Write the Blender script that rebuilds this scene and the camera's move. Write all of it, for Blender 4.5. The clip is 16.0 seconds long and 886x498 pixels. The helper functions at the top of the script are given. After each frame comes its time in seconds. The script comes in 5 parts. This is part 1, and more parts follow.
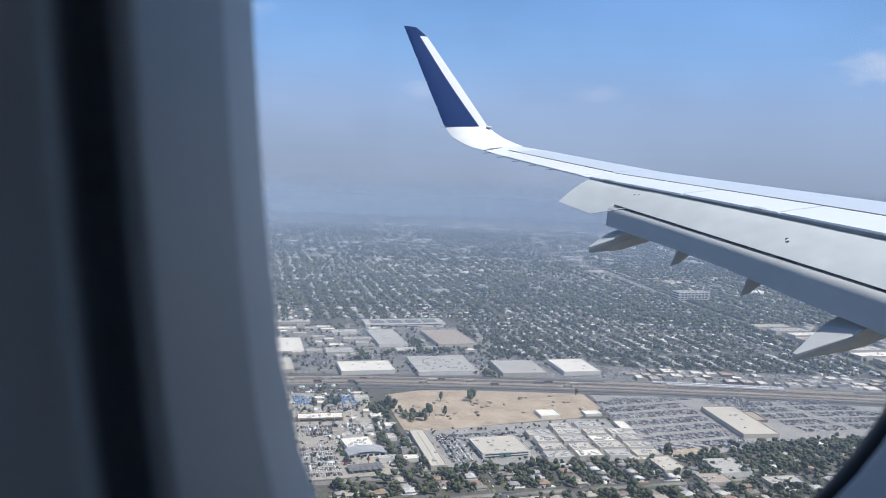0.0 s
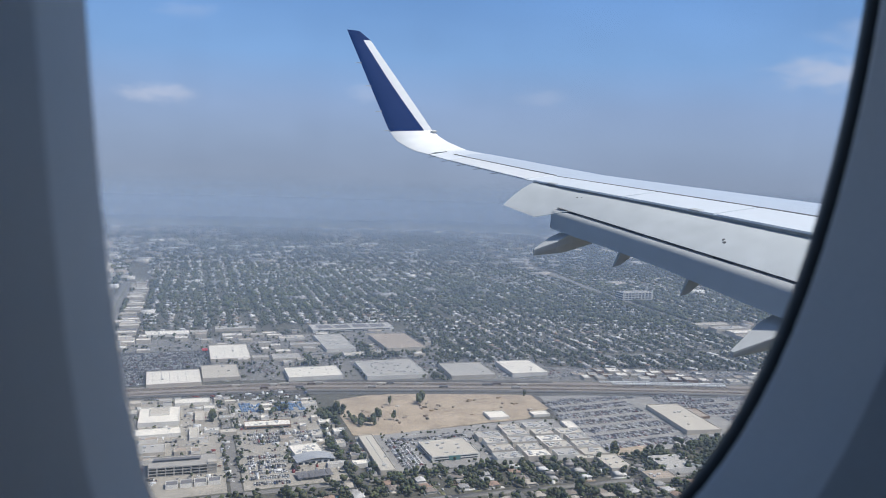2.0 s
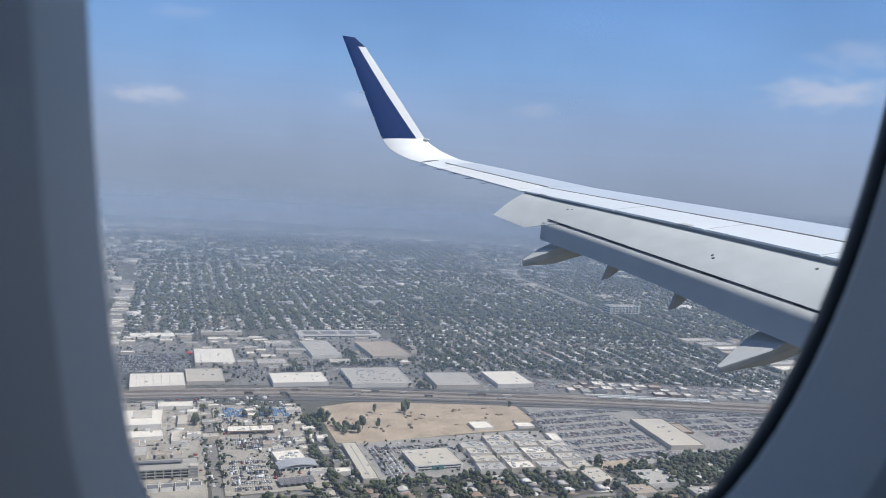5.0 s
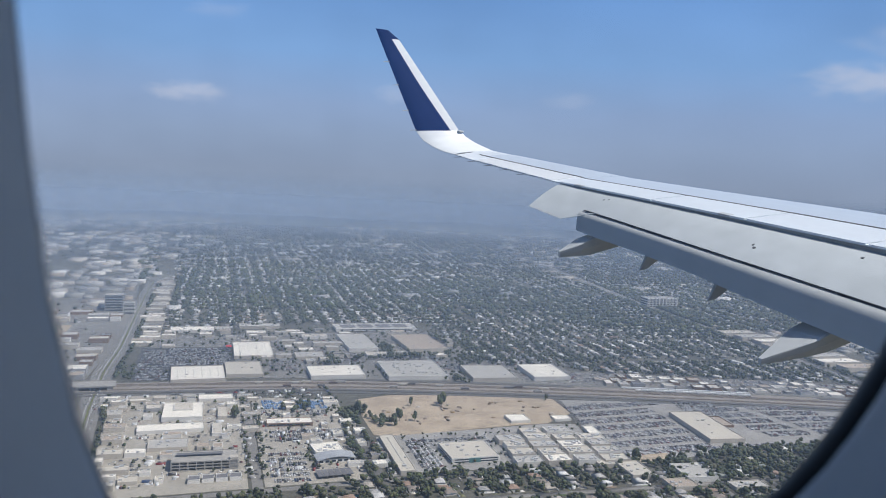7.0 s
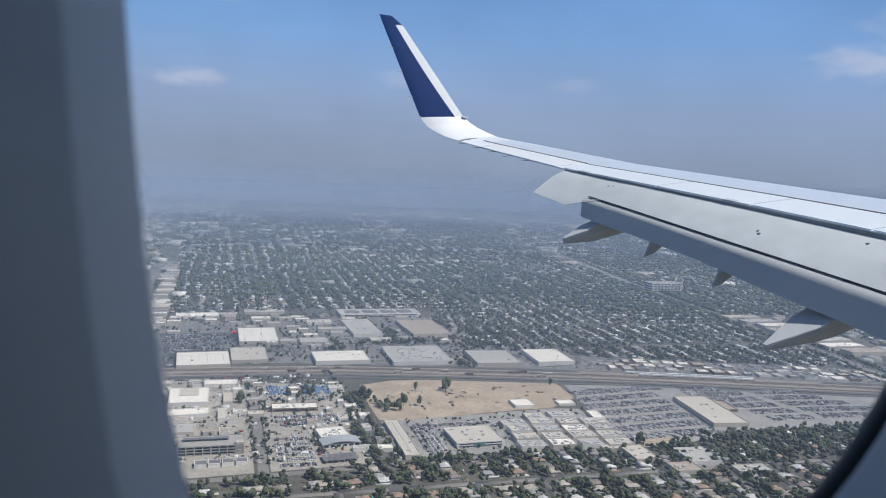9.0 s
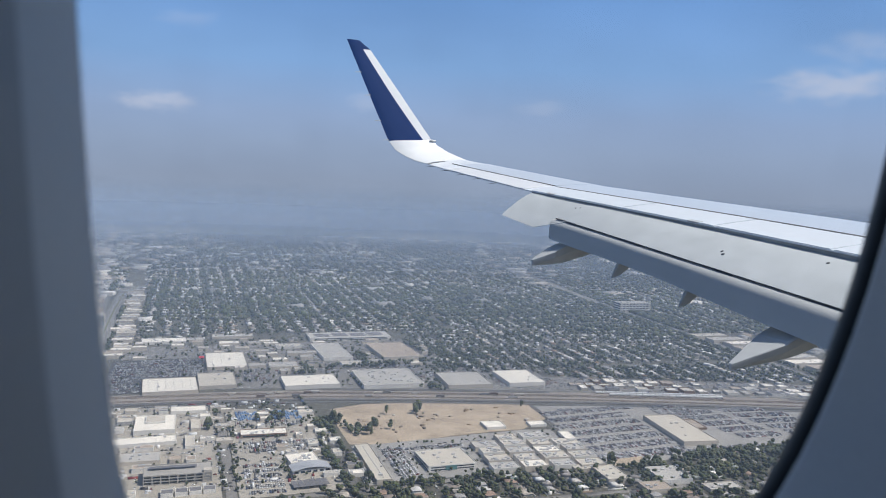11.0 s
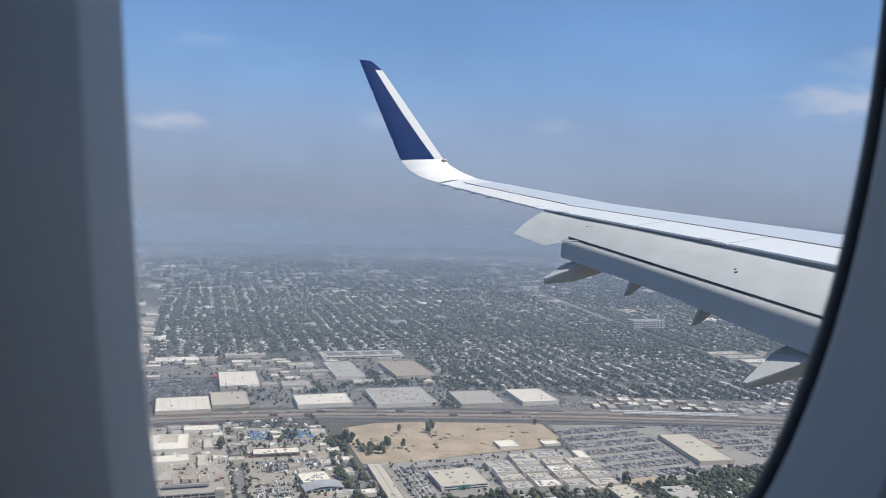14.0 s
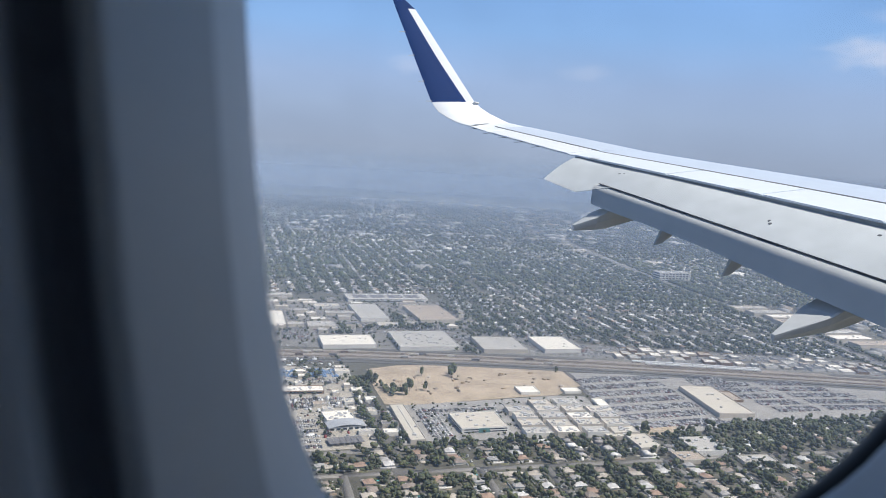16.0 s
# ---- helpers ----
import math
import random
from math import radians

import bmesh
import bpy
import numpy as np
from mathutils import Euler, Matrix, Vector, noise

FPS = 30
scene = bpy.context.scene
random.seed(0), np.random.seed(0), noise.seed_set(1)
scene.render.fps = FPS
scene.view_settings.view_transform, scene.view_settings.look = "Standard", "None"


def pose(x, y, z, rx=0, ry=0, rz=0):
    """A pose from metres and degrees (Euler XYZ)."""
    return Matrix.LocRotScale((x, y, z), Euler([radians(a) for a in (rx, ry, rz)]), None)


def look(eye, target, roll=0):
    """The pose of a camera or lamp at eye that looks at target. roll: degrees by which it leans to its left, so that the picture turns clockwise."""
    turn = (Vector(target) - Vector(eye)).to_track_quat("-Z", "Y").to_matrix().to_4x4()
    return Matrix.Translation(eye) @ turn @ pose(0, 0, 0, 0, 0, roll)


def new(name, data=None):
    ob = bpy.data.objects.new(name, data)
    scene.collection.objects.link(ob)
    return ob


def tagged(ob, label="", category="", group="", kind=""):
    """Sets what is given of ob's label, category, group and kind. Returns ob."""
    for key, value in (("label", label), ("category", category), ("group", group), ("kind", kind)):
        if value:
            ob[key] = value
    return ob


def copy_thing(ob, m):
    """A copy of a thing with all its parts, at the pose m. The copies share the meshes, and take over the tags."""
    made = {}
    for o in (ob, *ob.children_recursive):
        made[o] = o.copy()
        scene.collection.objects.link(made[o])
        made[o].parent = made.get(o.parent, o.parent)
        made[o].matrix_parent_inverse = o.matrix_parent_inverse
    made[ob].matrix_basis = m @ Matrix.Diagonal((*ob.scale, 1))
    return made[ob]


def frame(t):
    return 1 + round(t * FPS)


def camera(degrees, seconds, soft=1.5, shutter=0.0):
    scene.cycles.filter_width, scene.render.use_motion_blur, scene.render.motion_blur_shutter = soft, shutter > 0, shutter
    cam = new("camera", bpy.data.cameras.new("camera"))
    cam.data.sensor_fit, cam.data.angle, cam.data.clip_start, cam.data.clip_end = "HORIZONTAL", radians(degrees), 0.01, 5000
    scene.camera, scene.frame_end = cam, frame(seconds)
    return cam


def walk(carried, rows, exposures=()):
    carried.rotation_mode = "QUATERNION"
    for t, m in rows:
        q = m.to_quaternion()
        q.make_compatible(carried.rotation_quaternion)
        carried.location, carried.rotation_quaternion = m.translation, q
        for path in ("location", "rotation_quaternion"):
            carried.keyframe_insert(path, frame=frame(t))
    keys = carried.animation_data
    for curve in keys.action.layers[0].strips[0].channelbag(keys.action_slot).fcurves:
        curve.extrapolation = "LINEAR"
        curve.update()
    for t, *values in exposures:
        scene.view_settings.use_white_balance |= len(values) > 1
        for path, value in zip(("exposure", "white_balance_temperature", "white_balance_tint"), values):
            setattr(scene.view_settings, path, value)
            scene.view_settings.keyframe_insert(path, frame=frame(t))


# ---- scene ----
cam = camera(58.2, 16.0, soft=0.95)
cam.data.dof.use_dof = True
cam.data.dof.focus_distance = 400.0
cam.data.dof.aperture_fstop = 14.0
ALT = 350.0  # height of the cabin window over the ground
# seconds; eye in metres from the seat's resting place by the window; yaw, pitch, roll
ROWS = [
    (0.0, -0.0177, 0.0021, -0.0102, -17.00, -5.65, -2.09),
    (0.5, -0.0139, 0.0152, -0.0109, -16.83, -5.90, -1.66),
    (1.0, -0.0043, 0.0230, -0.0117, -17.53, -6.41, -1.24),
    (1.5, 0.0047, -0.0032, -0.0001, -19.43, -5.96, -1.37),
    (2.0, 0.0043, -0.0144, 0.0007, -20.84, -5.27, -1.81),
    (2.5, 0.0010, 0.0086, -0.0106, -20.76, -5.82, -2.03),
    (3.0, 0.0023, 0.0189, -0.0145, -20.59, -6.39, -1.78),
    (3.5, -0.0043, -0.0039, -0.0024, -20.81, -5.76, -2.23),
    (4.0, -0.0029, -0.0234, 0.0043, -21.38, -4.21, -2.79),
    (4.5, -0.0008, -0.0094, 0.0050, -21.77, -4.08, -2.76),
    (4.7, 0.0002, -0.0029, -0.0013, -21.80, -4.57, -3.14),
    (6.8, 0.0220, 0.0380, -0.0311, -19.21, -4.60, -3.12),
    (7.0, 0.0203, 0.0407, -0.0319, -19.01, -5.22, -2.74),
    (7.5, 0.0115, 0.0342, -0.0254, -18.86, -6.23, -1.48),
    (8.0, 0.0065, 0.0354, -0.0275, -18.89, -7.20, -1.82),
    (8.2, 0.0058, 0.0332, -0.0246, -18.82, -7.50, -2.07),
    (10.3, -0.0011, 0.0093, 0.0055, -18.93, -3.90, -2.53),
    (10.5, 0.0017, 0.0056, 0.0070, -19.54, -4.07, -2.08),
    (11.0, 0.0047, 0.0056, 0.0077, -20.96, -4.61, -2.20),
    (11.5, 0.0054, 0.0092, 0.0032, -21.50, -4.99, -1.66),
    (12.0, 0.0051, 0.0080, 0.0022, -21.48, -4.95, -1.50),
    (12.5, 0.0054, -0.0013, 0.0063, -21.17, -4.52, -1.57),
    (13.0, 0.0024, -0.0023, 0.0114, -20.74, -4.32, -1.88),
    (13.5, 0.0001, -0.0026, 0.0067, -20.31, -4.13, -1.82),
    (14.0, -0.0013, -0.0191, 0.0197, -20.09, -3.33, -1.94),
    (14.5, -0.0057, -0.0177, 0.0152, -19.81, -2.85, -2.36),
    (15.0, -0.0036, -0.0079, 0.0055, -19.44, -3.13, -2.42),
    (15.5, -0.0206, 0.0186, -0.0181, -18.45, -5.73, -3.60),
    (16.0, -0.0165, 0.0235, -0.0232, -18.05, -7.33, -3.37),
]
walk(cam, [(t, pose(x, y, ALT + z, 90 + pitch, roll, yaw)) for t, x, y, z, yaw, pitch, roll in ROWS],
     [(0.0, 0.38, 6500, 10), (0.5, 0.34, 6500, 10), (1.0, 0.28, 6500, 10), (1.5, 0.20, 6500, 10), (3.0, 0.15, 6550, 10), (4.5, 0.20, 6650, 10), (7.0, 0.10, 6500, 10), (8.2, 0.10, 6500, 10),
      (10.5, 0.14, 6650, 10), (13.0, 0.15, 6780, 10), (14.5, 0.20, 6900, 10), (15.0, 0.24, 6900, 10), (15.5, 0.34, 6850, 10), (16.0, 0.44, 6750, 10)])

# ---- world and sun ----
SUN_EL, SUN_AZ = 56.0, 126.0  # degrees; azimuth from +y towards +x
world = bpy.data.worlds.new("world")
scene.world = world
world.use_nodes = True
wn = world.node_tree.nodes
sky = wn.new("ShaderNodeTexSky")
sky.sky_type = "NISHITA"
sky.sun_disc = False
sky.sun_elevation = radians(SUN_EL)
sky.sun_rotation = radians(SUN_AZ)
sky.altitude = 300.0
sky.air_density = 1.0
sky.dust_density = 0.6
sky.ozone_density = 1.5
wn["Background"].inputs["Strength"].default_value = 0.095
world.node_tree.links.new(sky.outputs[0], wn["Background"].inputs["Color"])

sun_data = bpy.data.lights.new("sun", "SUN")
sun_data.energy, sun_data.angle, sun_data.color = 4.8, radians(0.6), (1.0, 0.945, 0.865)
sun = new("sun", sun_data)
_d = Vector((math.sin(radians(SUN_AZ)) * math.cos(radians(SUN_EL)), math.cos(radians(SUN_AZ)) * math.cos(radians(SUN_EL)), math.sin(radians(SUN_EL))))
sun.matrix_world = look((0, 0, 900), Vector((0, 0, 900)) - _d)

# ---- materials ----
def surface(name, colour, rough=0.7, metal=0.0, vary=0.12, fine=8.0, coarse=0.6, bump=0.0, per_piece=0.0, coat=0.0):
    """A painted or mineral surface: grain and stains at two sizes (fine, coarse: cycles a metre)."""
    m = bpy.data.materials.new(name)
    m.use_nodes = True
    nt = m.node_tree
    n, l = nt.nodes, nt.links
    b = n["Principled BSDF"]
    geo = n.new("ShaderNodeNewGeometry")
    n1, n2 = n.new("ShaderNodeTexNoise"), n.new("ShaderNodeTexNoise")
    for nd, s in ((n1, fine), (n2, coarse)):
        nd.inputs["Scale"].default_value = s
        nd.inputs["Detail"].default_value = 5.0
        l.new(geo.outputs["Position"], nd.inputs["Vector"])
    add = n.new("ShaderNodeMath")
    add.operation = "ADD"
    l.new(n1.outputs["Fac"], add.inputs[0])
    l.new(n2.outputs["Fac"], add.inputs[1])
    mr = n.new("ShaderNodeMapRange")
    mr.inputs["From Min"].default_value, mr.inputs["From Max"].default_value = 0.6, 1.4
    mr.inputs["To Min"].default_value, mr.inputs["To Max"].default_value = 1.0 - vary, 1.0 + vary
    l.new(add.outputs[0], mr.inputs["Value"])
    hsv = n.new("ShaderNodeHueSaturation")
    hsv.inputs["Color"].default_value = (*colour, 1)
    last = mr.outputs[0]
    if per_piece:
        mr2 = n.new("ShaderNodeMapRange")
        mr2.inputs["To Min"].default_value, mr2.inputs["To Max"].default_value = 1.0 - per_piece, 1.0 + per_piece
        l.new(geo.outputs["Random Per Island"], mr2.inputs["Value"])
        mu = n.new("ShaderNodeMath")
        mu.operation = "MULTIPLY"
        l.new(last, mu.inputs[0])
        l.new(mr2.outputs[0], mu.inputs[1])
        last = mu.outputs[0]
    l.new(last, hsv.inputs["Value"])
    l.new(hsv.outputs[0], b.inputs["Base Color"])
    b.inputs["Roughness"].default_value, b.inputs["Metallic"].default_value = rough, metal
    b.inputs["Coat Weight"].default_value = coat
    if bump:
        bp = n.new("ShaderNodeBump")
        bp.inputs["Strength"].default_value, bp.inputs["Distance"].default_value = 0.5, bump
        l.new(n1.outputs["Fac"], bp.inputs["Height"])
        l.new(bp.outputs[0], b.inputs["Normal"])
    return m


def palette(name, stops, rough=0.8, vary=0.15, fine=0.5):
    """One material whose colour is picked piece by piece out of stops."""
    m = surface(name, (1, 1, 1), rough, 0, vary, fine, fine * 0.1)
    n, l = m.node_tree.nodes, m.node_tree.links
    ramp = n.new("ShaderNodeValToRGB")
    ramp.color_ramp.interpolation = "CONSTANT"
    el = ramp.color_ramp.elements
    for i, c in enumerate(stops):
        e = el[i] if i < 2 else el.new(i / len(stops))
        e.position, e.color = i / len(stops), (*c, 1)
    l.new(n["Geometry"].outputs["Random Per Island"], ramp.inputs[0])
    l.new(ramp.outputs[0], n["Hue/Saturation/Value"].inputs["Color"])
    return m


M_PANEL = surface("cabin_plastic", (0.66, 0.68, 0.70), 0.55, vary=0.04, fine=900, coarse=12, bump=0.0001)
# reveal away from the pane: darker tone stands for its shade
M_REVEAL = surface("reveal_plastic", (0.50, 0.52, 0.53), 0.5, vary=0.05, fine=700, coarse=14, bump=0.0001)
M_SEAL = surface("black_rubber", (0.012, 0.013, 0.015), 0.6, vary=0.2, fine=400, coarse=30)
M_SLOT = surface("dark_slot", (0.30, 0.32, 0.35), 0.8, vary=0.2, fine=300, coarse=20)
M_WING = surface("wing_grey_paint", (0.58, 0.63, 0.685), 0.34, vary=0.05, fine=6, coarse=0.7)
# grey wing-box coat with the reflected sky's blue mixed into its colour
M_BOX = surface("wing_box_grey_sky_tint", (0.46, 0.52, 0.60), 0.3, vary=0.05, fine=6, coarse=0.7)
# tone stands for the shade in the gap ahead of the flap
M_COVE = surface("cove_shade_grey", (0.34, 0.34, 0.33), 0.8, vary=0.2, fine=8, coarse=1)
M_FLAP = surface("flap_grey_paint", (0.43, 0.468, 0.492), 0.42, vary=0.13, fine=3, coarse=0.7)
M_AFT = surface("aft_flap_paint", (0.42, 0.44, 0.45), 0.4, vary=0.07, fine=4, coarse=0.8)
M_FAIR = surface("fairing_grey_paint", (0.43, 0.455, 0.475), 0.4, vary=0.08, fine=7, coarse=1.0)
M_WHITE = surface("white_gloss_paint", (0.66, 0.69, 0.72), 0.22, vary=0.03, fine=5, coarse=0.5)
M_BLUE = surface("navy_gloss_paint", (0.008, 0.028, 0.115), 0.2, vary=0.08, fine=4, coarse=0.8)
M_OPEN = surface("fairing_inside", (0.11, 0.12, 0.135), 0.7, vary=0.15, fine=8, coarse=1)
# lighter copy of the reveal plastic: window light put into the rim's colour
M_RIM = surface("rim_plastic_lit", (0.74, 0.76, 0.77), 0.5, vary=0.05, fine=700, coarse=14, bump=0.0001)
M_GAP = surface("gap_dark", (0.10, 0.104, 0.112), 0.8, vary=0.2, fine=8, coarse=1)


# ---- mesh helpers ----
def link_mesh(name, verts, faces, material, parent=None, label="", smooth=False):
    me = bpy.data.meshes.new(name)
    me.from_pydata([tuple(v) for v in verts], [], faces)
    me.update()
    if smooth:
        me.shade_smooth()
    me.materials.append(material)
    ob = new(name, me)
    if parent is not None:
        ob.parent = parent
    if label:
        tagged(ob, label)
    return ob


def part(name, bm, material, parent=None, label="", smooth=False):
    me = bpy.data.meshes.new(name)
    bmesh.ops.recalc_face_normals(bm, faces=bm.faces)
    bm.to_mesh(me)
    bm.free()
    if smooth:
        me.shade_smooth()
    me.materials.append(material)
    ob = new(name, me)
    if parent is not None:
        ob.parent = parent
    if label:
        tagged(ob, label)
    return ob


def base(name, x, y, z=0.0, rz=0.0):
    ob = new(name)
    ob.empty_display_size = 0.5
    ob.matrix_world = pose(x, y, z, 0, 0, rz)
    return ob


def rings(loops, closed=True, cap=False):
    """Verts and faces that join rings of equal length."""
    n = len(loops[0])
    v = [p for r in loops for p in r]
    f = []
    for k in range(len(loops) - 1):
        for j in range(n if closed else n - 1):
            a, b = k * n + j, k * n + (j + 1) % n
            f.append((a, b, b + n, a + n))
    if cap:
        f.append(tuple(range(n))[::-1])
        f.append(tuple((len(loops) - 1) * n + j for j in range(n)))
    return v, f


# ---- aircraft cabin: side wall with one window ----
WX, WZ, WA, WB, WY, WT = 0.1134, ALT + 0.1691, 0.1275, 0.2906, 0.1948, 0.0531


def outline(grow, depth, n=96):
    pts = []
    for k in range(n):
        a = 2 * math.pi * k / n
        c, s = math.cos(a), math.sin(a)
        e = 6.48 if c < 0 else 2.090
        r = (abs(c) ** e + abs(s) ** e) ** (-1 / e)
        u, w = r * c * (WA + grow), r * s * (WB + grow)
        pts.append((WX + u * math.cos(WT) - w * math.sin(WT), depth, WZ + u * math.sin(WT) + w * math.cos(WT)))
    return pts


cabin_window = base("window_1", WX, WY, ALT)
tagged(cabin_window, "oval cabin window in a light plastic reveal", "window", kind="structure")


def window_part(name, profile, material, label=""):
    v, f = rings([outline(g, d) for g, d in profile])
    ob = link_mesh(name, v, f, material, None, label, smooth=True)
    ob.parent = cabin_window
    ob.matrix_parent_inverse = cabin_window.matrix_world.inverted()
    return ob


window_part("window_seal", [(0.016, 0.2030), (0.003, 0.2000), (0.0, 0.1950), (0.0004, 0.1915), (0.004, 0.1905)], M_SEAL, "black rubber pane seal")
window_part("window_reveal", [(0.02, 0.2020), (0.0030, 0.1912), (0.0004, 0.1908), (-0.0002, 0.1902), (0.0002, 0.1890), (0.0024, 0.1800), (0.0075, 0.1592)], M_RIM, "plastic rim next to the pane, lightened as window light")
window_part("reveal_shoulder", [(0.0075, 0.1592), (0.0082, 0.1575), (0.0125, 0.1440), (0.0205, 0.1215)], M_REVEAL, "plastic shoulder of the reveal, kept darker as shade")
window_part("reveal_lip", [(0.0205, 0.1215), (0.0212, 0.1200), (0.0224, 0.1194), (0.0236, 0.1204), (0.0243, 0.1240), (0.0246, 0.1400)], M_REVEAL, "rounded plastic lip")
window_part("shade_slot", [(0.0246, 0.1400), (0.0296, 0.1400), (0.0298, 0.1190)], M_SLOT, "black slot of the window shade")
window_part("window_frame", [(0.0298, 0.1190), (0.0306, 0.1150), (0.0320, 0.1122), (0.0420, 0.1118), (0.0500, 0.1124)], M_PANEL, "moulded plastic frame edge")

# pane: thin clear acrylic
M_PANE = bpy.data.materials.new("clear_acrylic")
M_PANE.use_nodes = True
_n, _l = M_PANE.node_tree.nodes, M_PANE.node_tree.links
_tr, _gl, _mx = _n.new("ShaderNodeBsdfTransparent"), _n.new("ShaderNodeBsdfGlossy"), _n.new("ShaderNodeMixShader")
_tr.inputs[0].default_value = (0.965, 0.975, 0.98, 1)
_gl.inputs["Roughness"].default_value = 0.05
_mx.inputs[0].default_value = 0.02
_l.new(_tr.outputs[0], _mx.inputs[1]), _l.new(_gl.outputs[0], _mx.inputs[2])
_l.new(_mx.outputs[0], _n["Material Output"].inputs["Surface"])
_o = outline(0.008, 0.2045)
pane = link_mesh("pane", _o, [tuple(range(len(_o)))], M_PANE, None, "clear acrylic window pane")
pane.parent, pane.matrix_parent_inverse = cabin_window, cabin_window.matrix_world.inverted()
pane.visible_shadow = False


def cabin_wall():
    """Side wall round the window, with the opening through it."""
    inner, n = outline(0.0495, 0.1128), 96
    outer = []
    for k in range(n):
        a = 2 * math.pi * k / n
        c, s = math.cos(a), math.sin(a)
        r = 1 / max(abs(c), abs(s))
        outer.append((WX + 1.6 * r * c, 0.1128, ALT - 0.1 + 1.15 * r * s))
    back = [(x, 0.30, z) for x, y, z in outer]
    hole = [(x, 0.2055, z) for x, y, z in outline(0.0495, 0.2055)]
    rim = [(x, 0.2055, z) for x, y, z in outline(0.015, 0.2055)]
    v, f = rings([rim, hole, inner, outer, back])
    return link_mesh("wall_window_side", v, f, M_PANEL)


tagged(cabin_wall(), "light grey plastic cabin side wall", "wall", kind="structure")


def slab(name, x0, x1, y0, y1, z0, z1, material, label, category):
    bm = bmesh.new()
    bmesh.ops.create_cube(bm, size=1.0, matrix=Matrix.Translation(((x0 + x1) / 2, (y0 + y1) / 2, (z0 + z1) / 2)) @ Matrix.Diagonal((x1 - x0, y1 - y0, z1 - z0, 1)))
    return tagged(part(name, bm, material), label, category, kind="structure")


M_CARPET = surface("dark_carpet", (0.03, 0.035, 0.05), 0.95, vary=0.3, fine=120, coarse=6)
# unseen cabin shell, added to keep the space round the seat dark
slab("floor", -1.5, 1.72, -3.3, 0.12, ALT - 1.28, ALT - 1.25, M_CARPET, "dark cabin floor carpet", "floor")
slab("ceiling", -1.5, 1.72, -3.3, 0.12, ALT + 1.05, ALT + 1.08, M_PANEL, "light cabin ceiling panel", "ceiling")
# far wall out of view: its row of gaps is added to brighten the cabin
slab("wall_far_side", -1.5, 1.72, -3.33, -3.3, ALT - 1.25, ALT - 0.3, M_PANEL, "unseen light cabin wall across the aisle", "wall")
slab("wall_far_side", -1.5, 1.72, -3.33, -3.3, ALT + 0.75, ALT + 1.05, M_PANEL, "unseen light cabin wall across the aisle", "wall")
for _x in (-1.5, -0.95, -0.4, 0.15, 0.7, 1.25):
    slab("wall_far_side", _x, _x + 0.14, -3.33, -3.3, ALT - 0.3, ALT + 0.75, M_PANEL, "unseen light pier between gaps added to let daylight in", "wall")
slab("wall_aft", -1.53, -1.5, -3.3, 0.12, ALT - 1.25, ALT + 1.05, M_PANEL, "unseen cabin partition that keeps daylight out", "wall")
slab("wall_forward", 1.72, 1.75, -3.3, 0.12, ALT - 1.25, ALT + 1.05, M_PANEL, "unseen cabin partition that keeps daylight out", "wall")

slab("fuselage_side", 1.75, 17.0, 0.14, 0.34, ALT - 2.2, ALT + 1.3, M_WHITE, "white fuselage side ahead of the window", "fuselage")

# ---- aircraft wing ----
wing = base("aircraft_wing", 6.5, 8.0, ALT)
tagged(wing, "pale grey swept airliner wing with extended flaps and a blue winglet", "wing")


def wing_mesh(name, v, f, material, label="", parent=None, smooth=True):
    ob = link_mesh(name, [(x, y, z + ALT) for x, y, z in v], f, material, None, label, smooth)
    ob.parent = parent or wing
    ob.matrix_parent_inverse = wing.matrix_world.inverted()
    if parent:
        ob.matrix_parent_inverse = Matrix()
    return ob


def lerp_table(tab, y):
    ys = [q[0] for q in tab]
    return [float(np.interp(y, ys, [q[k] for q in tab])) for k in range(1, len(tab[0]))]


# y: x and z of the fixed trailing edge, x of the leading edge, drop of the leading edge
SPAN = [
    (0.34, 9.86, -1.45, 14.55, -0.03),
    (1.0, 9.68, -1.37, 14.2, -0.03),
    (4.0, 8.87, -1.00, 12.6, -0.05),
    (7.13, 8.03, -0.637, 11.0, -0.07),
    (9.0, 7.52, -0.425, 10.05, -0.075),
    (11.2, 6.925, -0.190, 8.95, -0.07),
    (12.75, 6.507, -0.030, 8.18, -0.08),
    (14.95, 5.915, 0.29, 7.10, -0.10),
    (15.83, 5.70, 0.435, 6.60, -0.105),
]
STATIONS = [0.34, 1.0, 2.5, 4.0, 5.5, 7.13, 8.0, 9.0, 10.0, 11.2, 12.0, 12.75, 13.5, 14.2, 14.95, 15.4, 15.83]


def section(y, lo=0.0, hi=1.0, lift=0.0, n=14, lower=True):
    """Wing section at y; 0 is the trailing edge, 1 the leading edge."""
    xt, zt, xl, drop = lerp_table(SPAN, y)
    c = xl - xt
    up, dn = [], []
    for k in range(n + 1):
        s = lo + (hi - lo) * (1 - math.cos(math.pi * k / n)) / 2
        th = 0.55 * c * 0.115 * (1.48 * math.sqrt(max(1 - s, 0)) - 0.63 * (1 - s) - 1.76 * (1 - s) ** 2 + 1.42 * (1 - s) ** 3 - 0.51 * (1 - s) ** 4) * 2
        mid = zt - drop * s ** 1.2 + 0.012 * c * math.sin(math.pi * s)
        up.append((xt + c * s, y, mid + th * 0.62 + lift))
        dn.append((xt + c * s, y, mid - th * 0.5 - 0.015))
    return up + (dn[::-1] if lower else [])


v, f = rings([section(y) for y in STATIONS], cap=True)
wing_mesh("wing_panel", v, f, M_WING, "pale grey painted wing skin").data.set_sharp_from_angle(angle=radians(30))



